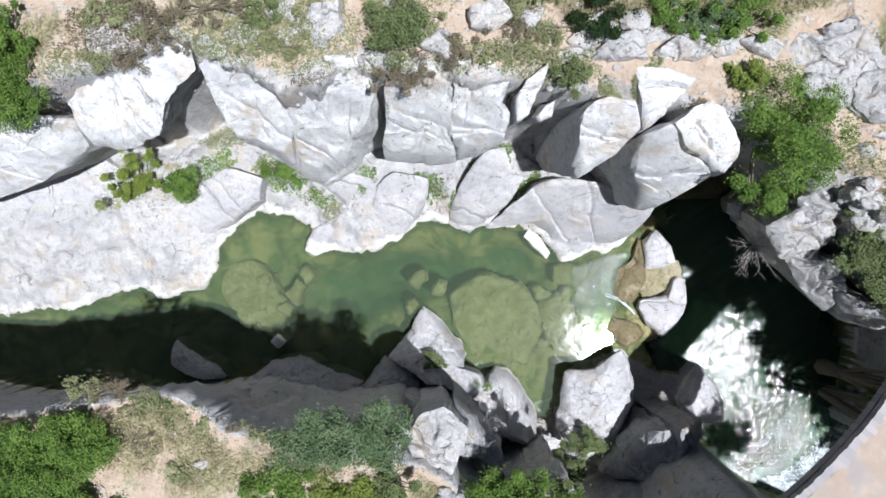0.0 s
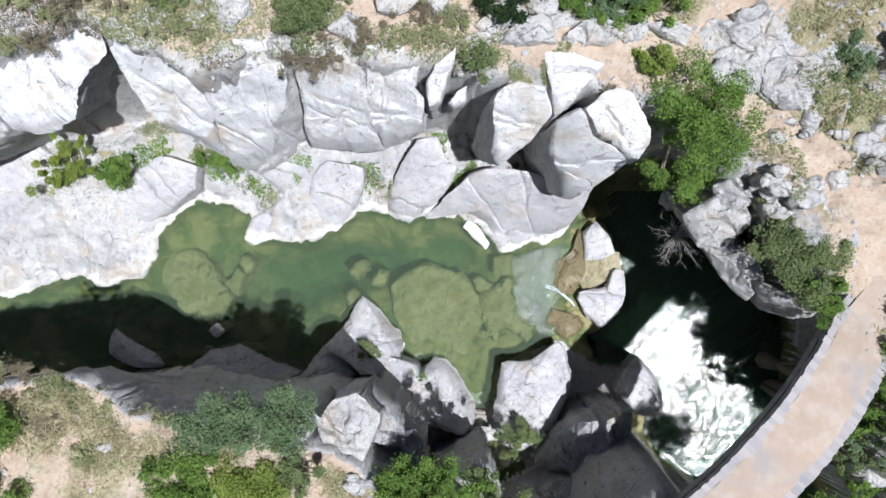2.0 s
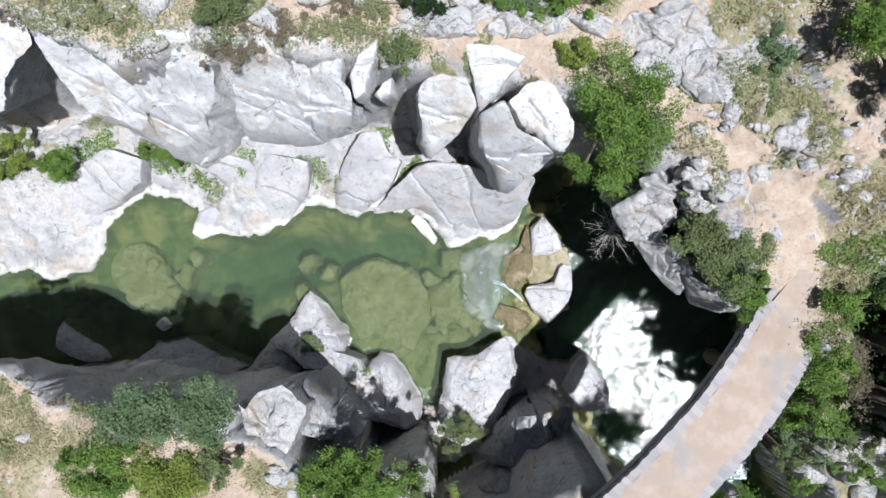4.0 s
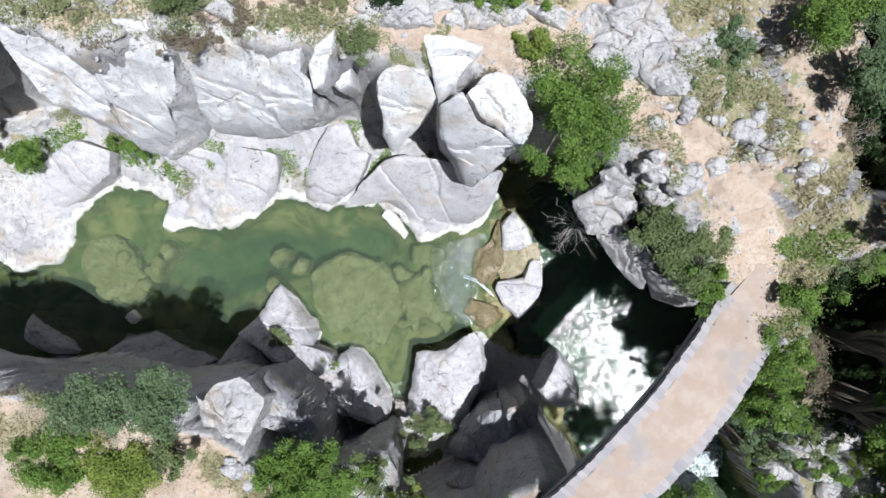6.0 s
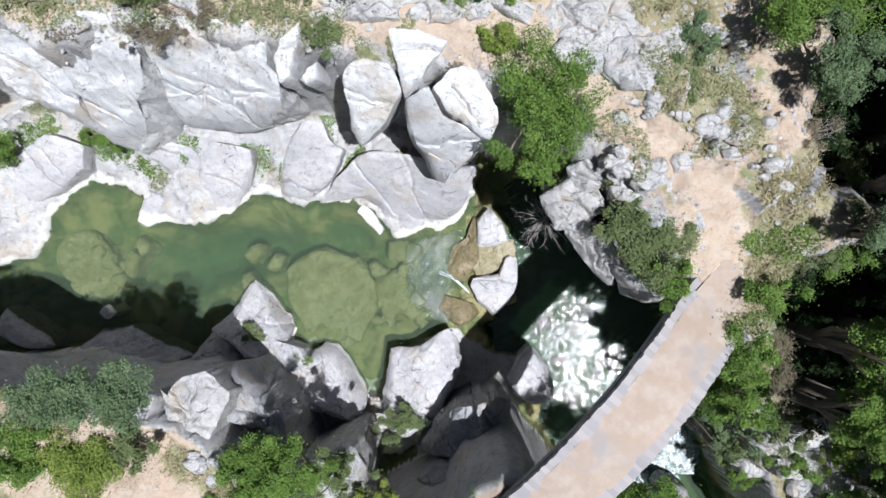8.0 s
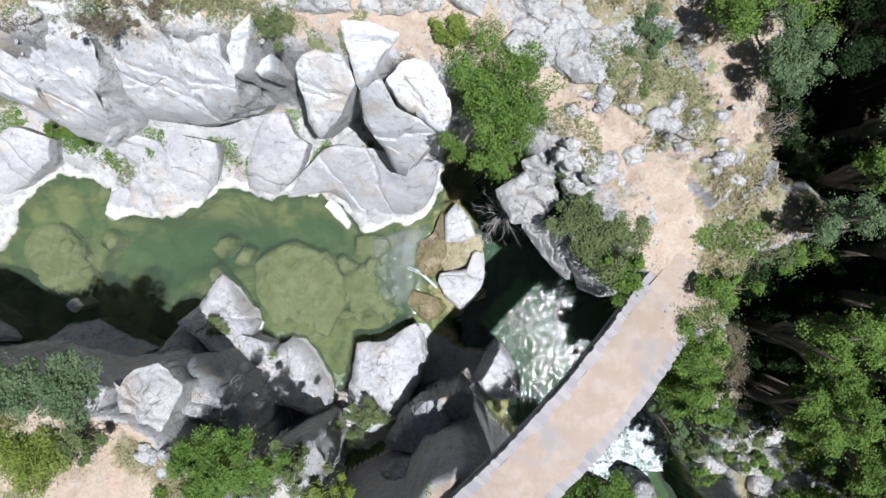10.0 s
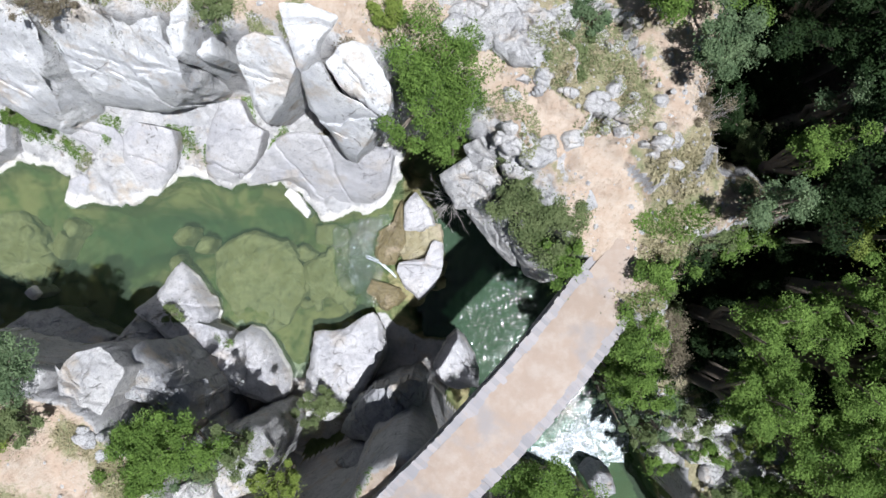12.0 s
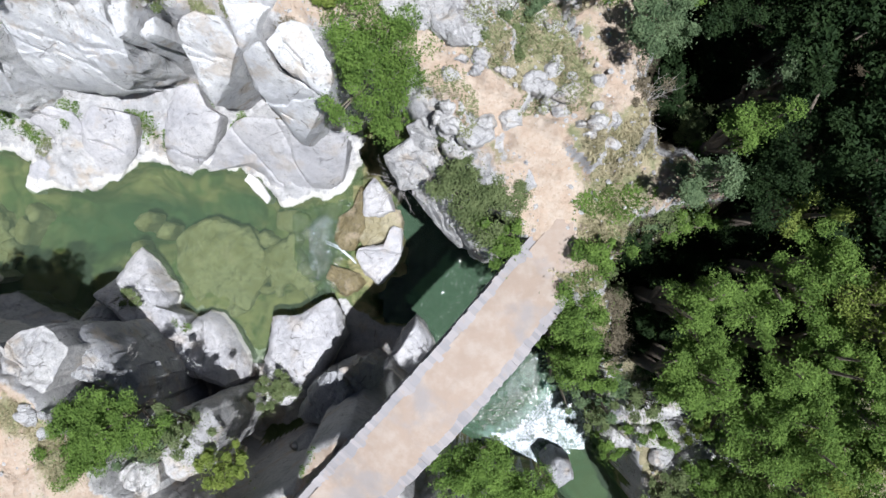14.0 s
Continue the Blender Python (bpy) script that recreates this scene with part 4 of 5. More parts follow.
# broken rock down the bank below the bridge
rs = random.Random(15)
WALLS = [(14.9 + 3.4 * u + rs.uniform(-0.2, 0.2), -4.2 - 5.6 * u + rs.uniform(-0.2, 0.2), rs.uniform(0.2, 2.6), rs.uniform(0.5, 0.85)) for u in (0.4, 0.5, 0.6, 0.7, 0.82, 0.95)]
for x, y, z, r in WALLS:
    line = []
    for a in range(8):
        q = r * rs.uniform(0.7, 1.2)
        line.append((x + q * 1.15 * math.cos(a * 0.785), y + q * 0.75 * math.sin(a * 0.785), z + rs.uniform(-0.7, 0.7)))
    big_rock("crag", line, -1.5, 0.3, -0.1, (0, 0), 0.12)

# cobbles and lumps on the pool bed
rs = random.Random(8)
for x0, x1, y0, y1, count in ((3.6, 6.3, -4.7, -2.2, 13), (-8.6, -5.6, -3.6, 0.0, 5), (-2.6, 0.2, -3.0, -1.6, 3), (1.2, 3.6, -5.2, -4.2, 4)):
    for _ in range(count):
        x, y, r = rs.uniform(x0, x1), rs.uniform(y0, y1), rs.uniform(0.18, 0.5)
        line = [(x + r * rs.uniform(0.5, 1.4) * math.cos(a * 0.785), y + r * rs.uniform(0.5, 1.3) * math.sin(a * 0.785), -0.55 + rs.uniform(-0.15, 0.05)) for a in range(8)]
        big_rock("sunken_slab", line, -2, 0.14, -0.1, (0, 0), 0.1)


def height_at(x, y):
    return float(Z[min(len(gy) - 1, np.searchsorted(gy, y)), min(len(gx) - 1, np.searchsorted(gx, x))])


# half-buried rocks on the rims: middle, spread, number, smallest and largest half width, height
rs = random.Random(21)
for cx, cy, sx, sy, count, r0, r1, tall, mat in ((10.7, 4.5, 0.7, 0.5, 5, 0.6, 1.1, 0.35, STONE), (11.6, 4.2, 0.7, 0.8, 7, 0.4, 0.9, 0.3, STONE),
                                                 (14.2, 2.6, 0.9, 1.3, 13, 0.15, 0.42, 0.22, STONE), (15.4, 1.2, 0.5, 0.7, 6, 0.12, 0.35, 0.2, STONE), (12.0, 2.6, 1.0, 0.6, 5, 0.12, 0.35, 0.15, STONE),
                                                 (-3.5, 5.6, 5.5, 0.6, 16, 0.2, 0.6, 0.2, STONE), (5.5, 5.4, 3.0, 0.35, 10, 0.25, 0.6, 0.2, STONE), (11.3, 1.0, 0.8, 0.5, 6, 0.2, 0.5, 0.35, STONE),
                                                 (-6.5, -5.4, 1.6, 0.5, 8, 0.15, 0.4, 0.2, STONE), (18.6, -8.0, 1.4, 1.0, 18, 0.35, 0.95, 0.5, STONE), (20.6, -8.6, 1.6, 0.6, 8, 0.25, 0.6, 0.4, STONE), (17.4, -7.4, 0.7, 0.6, 8, 0.2, 0.5, 0.4, SHADE_GREY_STONE), (0.3, -7.2, 0.6, 0.3, 4, 0.15, 0.3, 0.2, STONE)):
    for _ in range(int(count * 1.5)):
        x, y, r = cx + rs.gauss(0, 0.6) * sx, cy + rs.gauss(0, 0.6) * sy, rs.uniform(r0, r1) * 0.8
        z = height_at(x, y)
        turn = rs.uniform(0, 6.28)
        line = []
        for k in range(7):
            a = turn + k * 0.897 + rs.uniform(-0.25, 0.25)
            q = r * rs.uniform(0.7, 1.15)
            line.append((x + q * math.cos(a) * 1.2, y + q * math.sin(a) * 0.85, z + tall * rs.uniform(0.25, 0.75)))
        rock("outcrop", line, z - 0.4, tall * 0.3, -0.1, (0, 0), 0.10, 80 if r > 0.4 else 40, rs.randint(1, 900), mat, "half-buried weathered limestone rock on the stony rim", "rock", "half-buried rim rocks", 0.8, 1.0 if r > 0.4 else 0.0)


def tube(line, r0, r1, sides=6):
    """A tapered bent tube along a line: vertices and faces."""
    verts, faces = [], []
    for i, p in enumerate(line):
        p = Vector(p)
        d = Vector(line[min(i + 1, len(line) - 1)]) - Vector(line[max(i - 1, 0)])
        q = d.to_track_quat("Z", "Y")
        r = r0 + (r1 - r0) * i / (len(line) - 1)
        for k in range(sides):
            a = 2 * math.pi * k / sides
            verts.append(p + q @ Vector((r * math.cos(a), r * math.sin(a), 0)))
    for i in range(len(line) - 1):
        for k in range(sides):
            a, b = i * sides + k, i * sides + (k + 1) % sides
            faces.append((a, b, b + sides, a + sides))
    faces.append(tuple(range((len(line) - 1) * sides, len(line) * sides)))
    return verts, faces


def joined(pieces):
    verts, faces = [], []
    for v, f in pieces:
        k = len(verts)
        verts += v
        faces += [tuple(i + k for i in q) for q in f]
    return verts, faces


# the spout of white water between the wet rocks
rs = random.Random(3)
LINE = [(8.1, -3.6, -0.85), (7.9, -3.3, -0.3), (7.6, -2.9, 0.0), (7.1, -2.5, 0.07), (6.6, -2.3, 0.05)]
v, f = joined([tube([(x + rs.uniform(-0.03, 0.03) * (1 + i * 0.4), y + rs.uniform(-0.03, 0.03) * (1 + i * 0.4), z) for i, (x, y, z) in enumerate(LINE)], 0.02, 0.006, 6) for k in range(9)])
tagged(mesh_object("water_spout", v, f, WHITE_WATER), "white spout of water pouring between wet rocks", "water", kind="structure")

# ---------- bridge ----------
BA = Vector((14.7, -2.05, 0))
BU, BV = Vector((-0.645, -0.764, 0)), Vector((0.764, -0.645, 0))
MID, HALF = 0.12, 0.97
S0, S1 = -1.3, 11.0
ARCH, THICK, FOOT0, FOOT1 = 4.7, 0.5, 0.9, 8.9


def deck_z(s):
    return max(9.33, 10.36 - 0.075 * (s - 4.7) ** 2) - 0.16 * max(0.0, 0.7 - s) / 2.0 if s < 4.7 else max(9.1, 10.36 - 0.06 * (s - 4.7) ** 2)


def soffit(s):
    return deck_z(s) - THICK if FOOT0 < s < FOOT1 else 4.0


def on_bridge_at(s, v, z):
    p = BA + BU * s + BV * v
    return Vector((p.x, p.y, z))


bridge = empty("stone_bridge", *on_bridge_at(ARCH, MID, 6.4))
tagged(bridge, "narrow humpbacked old stone footbridge with a sandy earth deck", "bridge")
rows_s = [S0 + (S1 - S0) * i / 130 for i in range(131)]
verts, faces = [], []
for s_ in rows_s:
    for j in range(25):
        v_ = MID + (j / 12 - 1) * (HALF - 0.24)
        wear = 0.026 * noise.fractal((s_ * 1.4, v_ * 1.4, 0), 0.8, 2, 4) + 0.008 * noise.noise((s_ * 6, v_ * 6, 1))
        verts.append(on_bridge_at(s_, v_, deck_z(s_) - 0.03 + wear + 0.035 * (1 - (j / 12 - 1) ** 2)))
for i in range(130):
    for j in range(24):
        a = i * 25 + j
        faces.append((a, a + 1, a + 26, a + 25))
mesh_object("deck", verts, faces, DECK, bridge, "sandy worn earth deck")
for side in (-1, 1):
    verts, faces = [], []
    for s_ in rows_s:
        for v_ in (MID + side * (HALF - 0.02), MID + side * (HALF - 0.35)):
            top_z, low = deck_z(s_) - 0.1, soffit(s_)
            verts += [on_bridge_at(s_, v_, top_z), on_bridge_at(s_, v_, low)]
    for i in range(130):
        a = i * 4
        faces += [(a, a + 1, a + 5, a + 4), (a + 2, a + 6, a + 7, a + 3), (a, a + 4, a + 6, a + 2), (a + 1, a + 3, a + 7, a + 5)]
    mesh_object("spandrel_wall", verts, faces, BRIDGE_STONE, bridge, smooth=False)
verts, faces = [], []
for i in range(41):
    s_ = FOOT0 + (FOOT1 - FOOT0) * i / 40
    for drop in (THICK, THICK - 0.3):
        for side in (-1, 1):
            verts.append(on_bridge_at(s_, MID + side * (HALF - 0.3), deck_z(s_) - drop))
for i in range(40):
    a = i * 4
    faces += [(a, a + 4, a + 5, a + 1), (a + 2, a + 3, a + 7, a + 6)]
mesh_object("arch_barrel", verts, faces, BRIDGE_STONE, bridge, smooth=False)


def block_mesh(name, corners, seed):
    """A squared stone from eight corners with softened top edges."""
    rs = random.Random(seed)
    low, high = corners[:4], corners[4:]
    mid = sum(high, Vector()) / 4
    jig = lambda p: p + Vector((rs.uniform(-0.002, 0.002), rs.uniform(-0.002, 0.002), rs.uniform(-0.003, 0.003)))
    high = [jig(p) for p in high]
    inner = [mid + (p - mid) * 0.97 + Vector((0, 0, 0.001)) for p in high]
    verts = list(low) + high + inner
    faces = [(i, (i + 1) % 4, 4 + (i + 1) % 4, 4 + i) for i in range(4)]
    faces += [(4 + i, 4 + (i + 1) % 4, 8 + (i + 1) % 4, 8 + i) for i in range(4)] + [(8, 9, 10, 11)]
    return verts, faces


for side in (-1, 1):
    s_, k = 0.9, 0
    while s_ < 9.6:
        k += 1
        rs = random.Random(k * 7 + side)
        ln, depth = rs.uniform(0.07, 0.2), rs.uniform(0.36, 0.62)
        e0, e1 = MID + side * (HALF + rs.uniform(-0.02, 0.02)), MID + side * (HALF - depth)
        a, b = s_ + 0.0004, s_ + ln - 0.0004
        quad = [(a, e0), (b, e0), (b, e1), (a, e1)]
        if side > 0:
            quad = quad[::-1]
        pts = [on_bridge_at(p, q, deck_z(p) - 0.22) for p, q in quad] + [on_bridge_at(p, q, deck_z(p) - 0.006 + rs.uniform(-0.003, 0.003) - (0.045 if q == e1 else 0.0)) for p, q in quad]
        v, f = block_mesh("edge_stone", pts, k)
        mesh_object("edge_stone", v, f, EDGE_STONE, bridge, smooth=False)
        s_ += ln
    for i in range(32):
        a, b = FOOT0 + 0.25 * i + 0.006, FOOT0 + 0.25 * i + 0.244
        pts = [on_bridge_at(q, MID + side * w_, deck_z(q) - d_) for w_ in (HALF - 0.3, HALF + 0.02) for d_, q in ((THICK, a), (0.24, a), (0.24, b), (THICK, b))]
        mesh_object("voussoir", pts, [(0, 1, 2, 3), (7, 6, 5, 4), (0, 4, 5, 1), (1, 5, 6, 2), (2, 6, 7, 3), (3, 7, 4, 0)], BRIDGE_STONE, bridge, smooth=False)


# ---------- plants ----------
def leaves_mesh(name, pts, up, leaf, material, parent, rs, narrow=0.5):
    k = len(pts)
    up = up / np.linalg.norm(up, axis=1)[:, None]
    a = np.cross(up, rs.normal(size=(k, 3)))
    a /= np.linalg.norm(a, axis=1)[:, None]
    b = np.cross(up, a)
    ln = leaf * rs.uniform(0.6, 1.4, (k, 1))
    a, b = a * ln, b * ln * narrow
    verts = np.stack([pts - a * 0.9 - b, pts + a * 1.2, pts - a * 0.5 + b * 1.1 + up * ln * 0.2], 1).reshape(-1, 3)
    me = bpy.data.meshes.new(name)
    me.vertices.add(k * 3)
    me.vertices.foreach_set("co", verts.astype(np.float32).ravel())
    me.loops.add(k * 3)
    me.loops.foreach_set("vertex_index", np.arange(k * 3, dtype=np.int32))
    me.polygons.add(k)
    me.polygons.foreach_set("loop_start", np.arange(0, k * 3, 3, dtype=np.int32))
    me.materials.append(material)
    me.update(calc_edges=True)
    ob = new(name, me)
    if parent:
        ob.parent = parent
        ob.matrix_parent_inverse = parent.matrix_world.inverted()
    return ob


def plant(kind, base, size, material, text, density=1500, leaf=0.045, lean=(0, 0), puff=0.36, seed=1, bare=0.0, group=""):
    """A bush or tree: tapered stem and limbs, and a crown of many clumps of small leaves.
    base: foot; size: half widths and height of the crown; the crown's top is at base z + size z."""
    rs = np.random.RandomState(seed)
    bx, by, bz = base
    wx, wy, h = size
    top_ob = empty(kind, bx, by, bz)
    tagged(top_ob, text, kind, group or "")
    low = (h * 0.5 if h > 6 else h * 0.35) if kind == "tree" else h * 0.12
    cz, hz = bz + (h + low) / 2, (h - low) / 2
    area = math.pi * wx * wy
    clumps = int(max(14, area * (13 if kind == "bush" else 7)))
    d = rs.normal(size=(clumps, 3))
    d /= np.linalg.norm(d, axis=1)[:, None]
    d[:, 2] = np.where(rs.uniform(size=clumps) < 0.75, np.abs(d[:, 2]), d[:, 2])
    reach = rs.uniform(0.35, 1.2, (clumps, 1)) * (1 + 0.18 * np.sin(3 * np.arctan2(d[:, 1], d[:, 0]) + seed))[:, None]
    cen = d * reach * np.array([wx, wy, hz]) * 0.86 + np.array([bx + lean[0], by + lean[1], cz])
    small = max(wx, wy) < 1.0 and kind == "bush"
    if small:
        cen += rs.normal(size=cen.shape) * np.array([0.28 * wx, 0.28 * wy, 0.05 * h])
    rad = rs.uniform(0.5, 1.3, clumps) * puff * min(1.0, 0.45 + 0.3 * math.sqrt(wx * wy)) * (0.62 if small else 1.0)
    count = int(area * density)
    which = rs.randint(0, clumps, count)
    u = rs.normal(size=(count, 3))
    u /= np.linalg.norm(u, axis=1)[:, None]
    pts = cen[which] + u * (rad[which] * rs.uniform(0.3, 1.05, count) ** 0.5)[:, None] * np.array([1, 1, 0.75])
    pts += rs.normal(size=pts.shape) * np.where(rs.uniform(size=(count, 1)) < 0.12, 0.16, 0.02)
    keep = rs.uniform(size=count) > bare
    leaves_mesh("crown", pts[keep], (0.7 * u + np.array([0, 0, 0.9]) + 0.8 * rs.normal(size=(count, 3)))[keep], leaf, material, top_ob, rs)
    r0 = 0.035 * h + 0.02
    fork = (bx + lean[0] * 0.4, by + lean[1] * 0.4, bz + low * 0.9 + 0.05)
    v, f = tube([(bx, by, bz - 0.4), (bx + lean[0] * 0.15, by + lean[1] * 0.2, bz + low * 0.45), fork], r0, r0 * 0.6)
    mesh_object("trunk", v, f, BARK, top_ob)
    for c_ in cen[:: max(1, clumps // 12)]:
        m_ = [(fork[i] * 0.5 + c_[i] * 0.5) + rs.normal() * 0.08 for i in range(3)]
        v, f = tube([fork, m_, tuple(c_)], r0 * 0.45, 0.012, 5)
        mesh_object("limb", v, f, BARK, top_ob)
    return top_ob


G, L, Y_, D, O, R_, W_ = LEAF_GREEN, LEAF_LIME, LEAF_GREY, LEAF_DARK_SHADE, LEAF_OLIVE, LEAF_DRY, LEAF_LOW
made_plants = [2]


def grow(kind, foot, size, mat, text):
    made_plants[0] += 1
    far = foot[0] > 20.3 and mat is D
    if 14.4 < foot[0] < 19.2 and foot[1] < -3.2:
        drop = max(0.0, foot[2] - height_at(foot[0], foot[1]))
        foot, size = (foot[0], foot[1], foot[2] - drop), (size[0], size[1], size[2] + drop)
    return plant(kind, foot, size, mat, text, density=1300 if far else 3600 if kind == "tree" else 5200, bare=0.5 if mat is R_ or size[2] < 0.55 else 0.0, leaf=0.06 if far else 0.03 if mat is not R_ else 0.024, seed=made_plants[0])


# the ledge under the cliff
grow("bush", (-11.2, 2.4, 1.9), (0.95, 0.95, 2.0), L, "leafy yellow-green bush on the pale ledge")
grow("bush", (-9.5, 2.0, 2.0), (0.55, 1.0, 1.3), G, "low bright green bush on the pale ledge")
grow("bush", (-5.8, 2.6, 2.0), (0.6, 0.5, 0.6), G, "small green plant in a seam of the ledge")
grow("bush", (-0.5, -4.6, 1.7), (0.6, 0.45, 0.5), O, "tuft of green plants growing on a boulder")
grow("bush", (1.4, -5.6, 1.4), (0.35, 0.3, 0.4), G, "tuft of green plants growing on a boulder")
grow("bush", (5.3, -7.8, 1.7), (0.75, 0.75, 0.9), O, "light green shrub growing on a boulder")
# the north rim
grow("bush", (-11.5, 4.0, 8.8), (1.0, 1.3, 2.4), G, "dense bright green bush on the rim")
grow("bush", (-11.6, 5.5, 9.4), (0.9, 0.8, 1.6), G, "dense bright green bush on the rim")
grow("bush", (-7.4, 5.9, 9.6), (0.6, 0.6, 1.0), R_, "grey leafless looking scrub on dry soil")
grow("bush", (-4.6, 6.1, 9.6), (0.5, 0.45, 0.8), O, "dull green shrub on dry soil")
grow("bush", (-1.1, 5.5, 9.6), (1.0, 0.75, 1.2), O, "dull green shrub beside the footpath")
grow("bush", (-0.9, 4.5, 9.5), (0.8, 0.5, 0.5), R_, "low grey-green scrub on the rim")
grow("bush", (1.8, 5.0, 9.7), (1.2, 0.35, 0.35), W_, "low green ground plants on the rim")
grow("bush", (3.5, 4.5, 9.5), (0.5, 0.5, 0.6), O, "dull green shrub between the rim rocks")
grow("bush", (4.3, 5.8, 9.7), (0.75, 0.6, 0.9), D, "dark green shrub beside the footpath")
grow("bush", (6.0, 5.7, 9.7), (0.6, 0.5, 0.8), G, "green shrub beside the footpath")
grow("bush", (8.0, 5.7, 9.7), (0.9, 0.6, 0.9), G, "green shrub beside the footpath")
grow("bush", (7.0, 5.9, 9.7), (0.6, 0.5, 0.8), Y_, "grey-green shrub beside the footpath")
grow("tree", (9.4, 2.85, 6.0), (1.5, 2.2, 5.0), G, "dense green tree rooted in the gap of the gorge")
grow("bush", (8.0, 4.3, 9.4), (0.55, 0.5, 1.2), L, "yellow-green bush beside the footpath")
grow("bush", (9.75, 1.25, 6.4), (0.7, 0.7, 2.4), G, "green bush on the wall of the gorge")
# round the bridge
grow("bush", (12.4, -1.0, 8.6), (1.25, 1.25, 1.3), O, "olive green shrub beside the bridge head")
grow("bush", (11.8, 0.2, 8.8), (0.7, 0.8, 0.8), O, "olive green shrub beside the bridge head")
grow("bush", (12.9, -1.9, 8.8), (0.7, 0.7, 1.0), G, "green shrub beside the bridge head")
grow("bush", (12.7, 3.1, 9.5), (0.7, 0.75, 0.8), O, "dull green shrub on stony ground")
grow("bush", (13.3, 4.4, 9.6), (0.6, 0.6, 0.7), Y_, "grey-green shrub on stony ground")
grow("bush", (15.5, -2.4, 8.9), (0.7, 0.55, 1.4), G, "bright green bush beside the bridge head")
grow("bush", (15.0, -3.9, 8.0), (0.9, 1.0, 2.3), G, "green bush leaning over the bridge edge")
grow("bush", (15.3, -5.3, 7.4), (0.9, 1.0, 2.2), G, "green bush leaning over the water")
grow("bush", (16.2, -4.6, 7.8), (0.5, 1.3, 1.8), R_, "dry brownish shrub on the bank")
grow("bush", (15.9, -5.9, 7.0), (0.85, 0.9, 1.9), G, "green bush leaning over the water")
grow("bush", (16.1, -3.7, 7.4), (0.6, 0.8, 1.6), O, "dull green shrub on the bank")
grow("bush", (15.8, -6.5, 6.6), (0.8, 0.8, 1.6), Y_, "grey-green shrub on the bank")
grow("bush", (12.3, -8.5, 7.6), (1.3, 1.0, 2.6), G, "bright green bush below the bridge edge")
grow("bush", (13.6, -9.6, 6.2), (1.2, 1.0, 2.4), G, "green bush above the foaming water")
# the south rim
grow("bush", (-9.9, -5.2, 9.4), (1.5, 1.3, 2.2), G, "dense green bush on the south rim")
grow("bush", (-11.6, -6.0, 9.4), (1.6, 1.4, 2.6), G, "dense green bush on the south rim")
grow("bush", (-9.9, -7.0, 9.6), (1.5, 1.0, 2.0), G, "dense green bush on the south rim")
grow("bush", (-3.4, -5.3, 9.2), (1.2, 0.9, 1.7), Y_, "sprawling grey-green shrub on the rim")
grow("bush", (-1.9, -5.2, 9.2), (1.1, 0.9, 1.6), Y_, "sprawling grey-green shrub on the rim")
grow("bush", (-4.2, -6.7, 9.6), (1.0, 0.8, 1.5), G, "bright green bush on the south rim")
grow("bush", (-2.6, -6.9, 9.6), (1.2, 0.8, 1.3), L, "yellow-green bush on the south rim")
grow("bush", (-1.4, -6.5, 9.6), (0.7, 0.7, 1.0), O, "dull green bush on the south rim")
grow("bush", (2.3, -7.4, 6.8), (1.25, 0.95, 3.6), G, "dense green bush on the crag")
grow("bush", (3.7, -7.9, 6.2), (0.8, 0.8, 3.0), O, "dull green bush on the crag")
grow("bush", (4.7, -9.3, 5.0), (0.9, 0.7, 2.8), L, "bright yellow-green bush on the crag")
for x_, y_, w_, mt in ((-9.6, -3.9, 0.5, W_), (-8.7, -4.0, 0.6, R_), (-7.9, -4.2, 0.5, W_), (-7.2, -4.5, 0.5, O), (-6.5, -4.9, 0.5, W_), (-5.8, -5.1, 0.6, R_), (-5.1, -5.2, 0.5, W_), (-8.2, -5.3, 0.6, R_), (-6.9, -6.2, 0.6, W_)):
    grow("bush", (x_, y_, 9.85), (w_, w_ * 0.7, 0.5), mt, "low dry scrub along the brow of the south rim")
# the wooded east
for x_, y_, w_, h_, mt in ((18.0, -3.9, 1.0, 8.6, G), (17.8, -5.3, 1.0, 7.8, G), (19.9, -2.7, 1.1, 9.4, G), (20.3, -4.8, 1.3, 9.0, G), (20.2, -6.5, 1.25, 8.4, G), (19.0, -3.4, 0.8, 7.6, G), (21.6, -5.6, 1.3, 9.2, G), (19.4, -6.7, 1.2, 7.6, G), (22.4, -7.3, 1.6, 8.8, G), (22.9, -4.4, 1.6, 10.2, G), (21.3, -3.6, 1.3, 9.8, L), (21.0, -7.6, 1.1, 7.6, L), (23.6, -6.0, 1.5, 10.0, G)):
    grow("tree", (x_, y_, 4.9), (w_, w_ * 1.1, h_), mt, "broad-leaved tree with a sunlit crown among dark woods")
grow("bush", (17.6, -6.9, 5.6), (0.9, 0.5, 1.2), O, "dull green shrub between pale rocks of the bank")
grow("bush", (18.4, -8.3, 4.6), (0.9, 0.4, 1.2), G, "green shrub between pale rocks of the bank")
grow("bush", (16.8, -8.0, 4.0), (0.7, 0.8, 1.7), O, "dull green shrub low on the bank")
for x_, y_, w_, mt in ((19.9, -8.1, 0.7, L), (20.6, -7.6, 0.9, G), (19.1, -9.8, 0.8, O), (20.2, -9.6, 0.9, G), (21.4, -9.0, 0.9, O), (21.0, -10.2, 1.1, G), (22.4, -10.4, 1.2, G), (19.9, -10.8, 1.0, G), (23.4, -9.6, 1.1, O), (18.8, -10.6, 0.8, O), (17.1, -6.6, 0.6, Y_)):
    grow("bush", (x_, y_, height_at(x_, y_) - 0.1), (w_, w_ * 0.8, w_ * 1.5), mt, "leafy shrub between pale rocks of the lower bank")
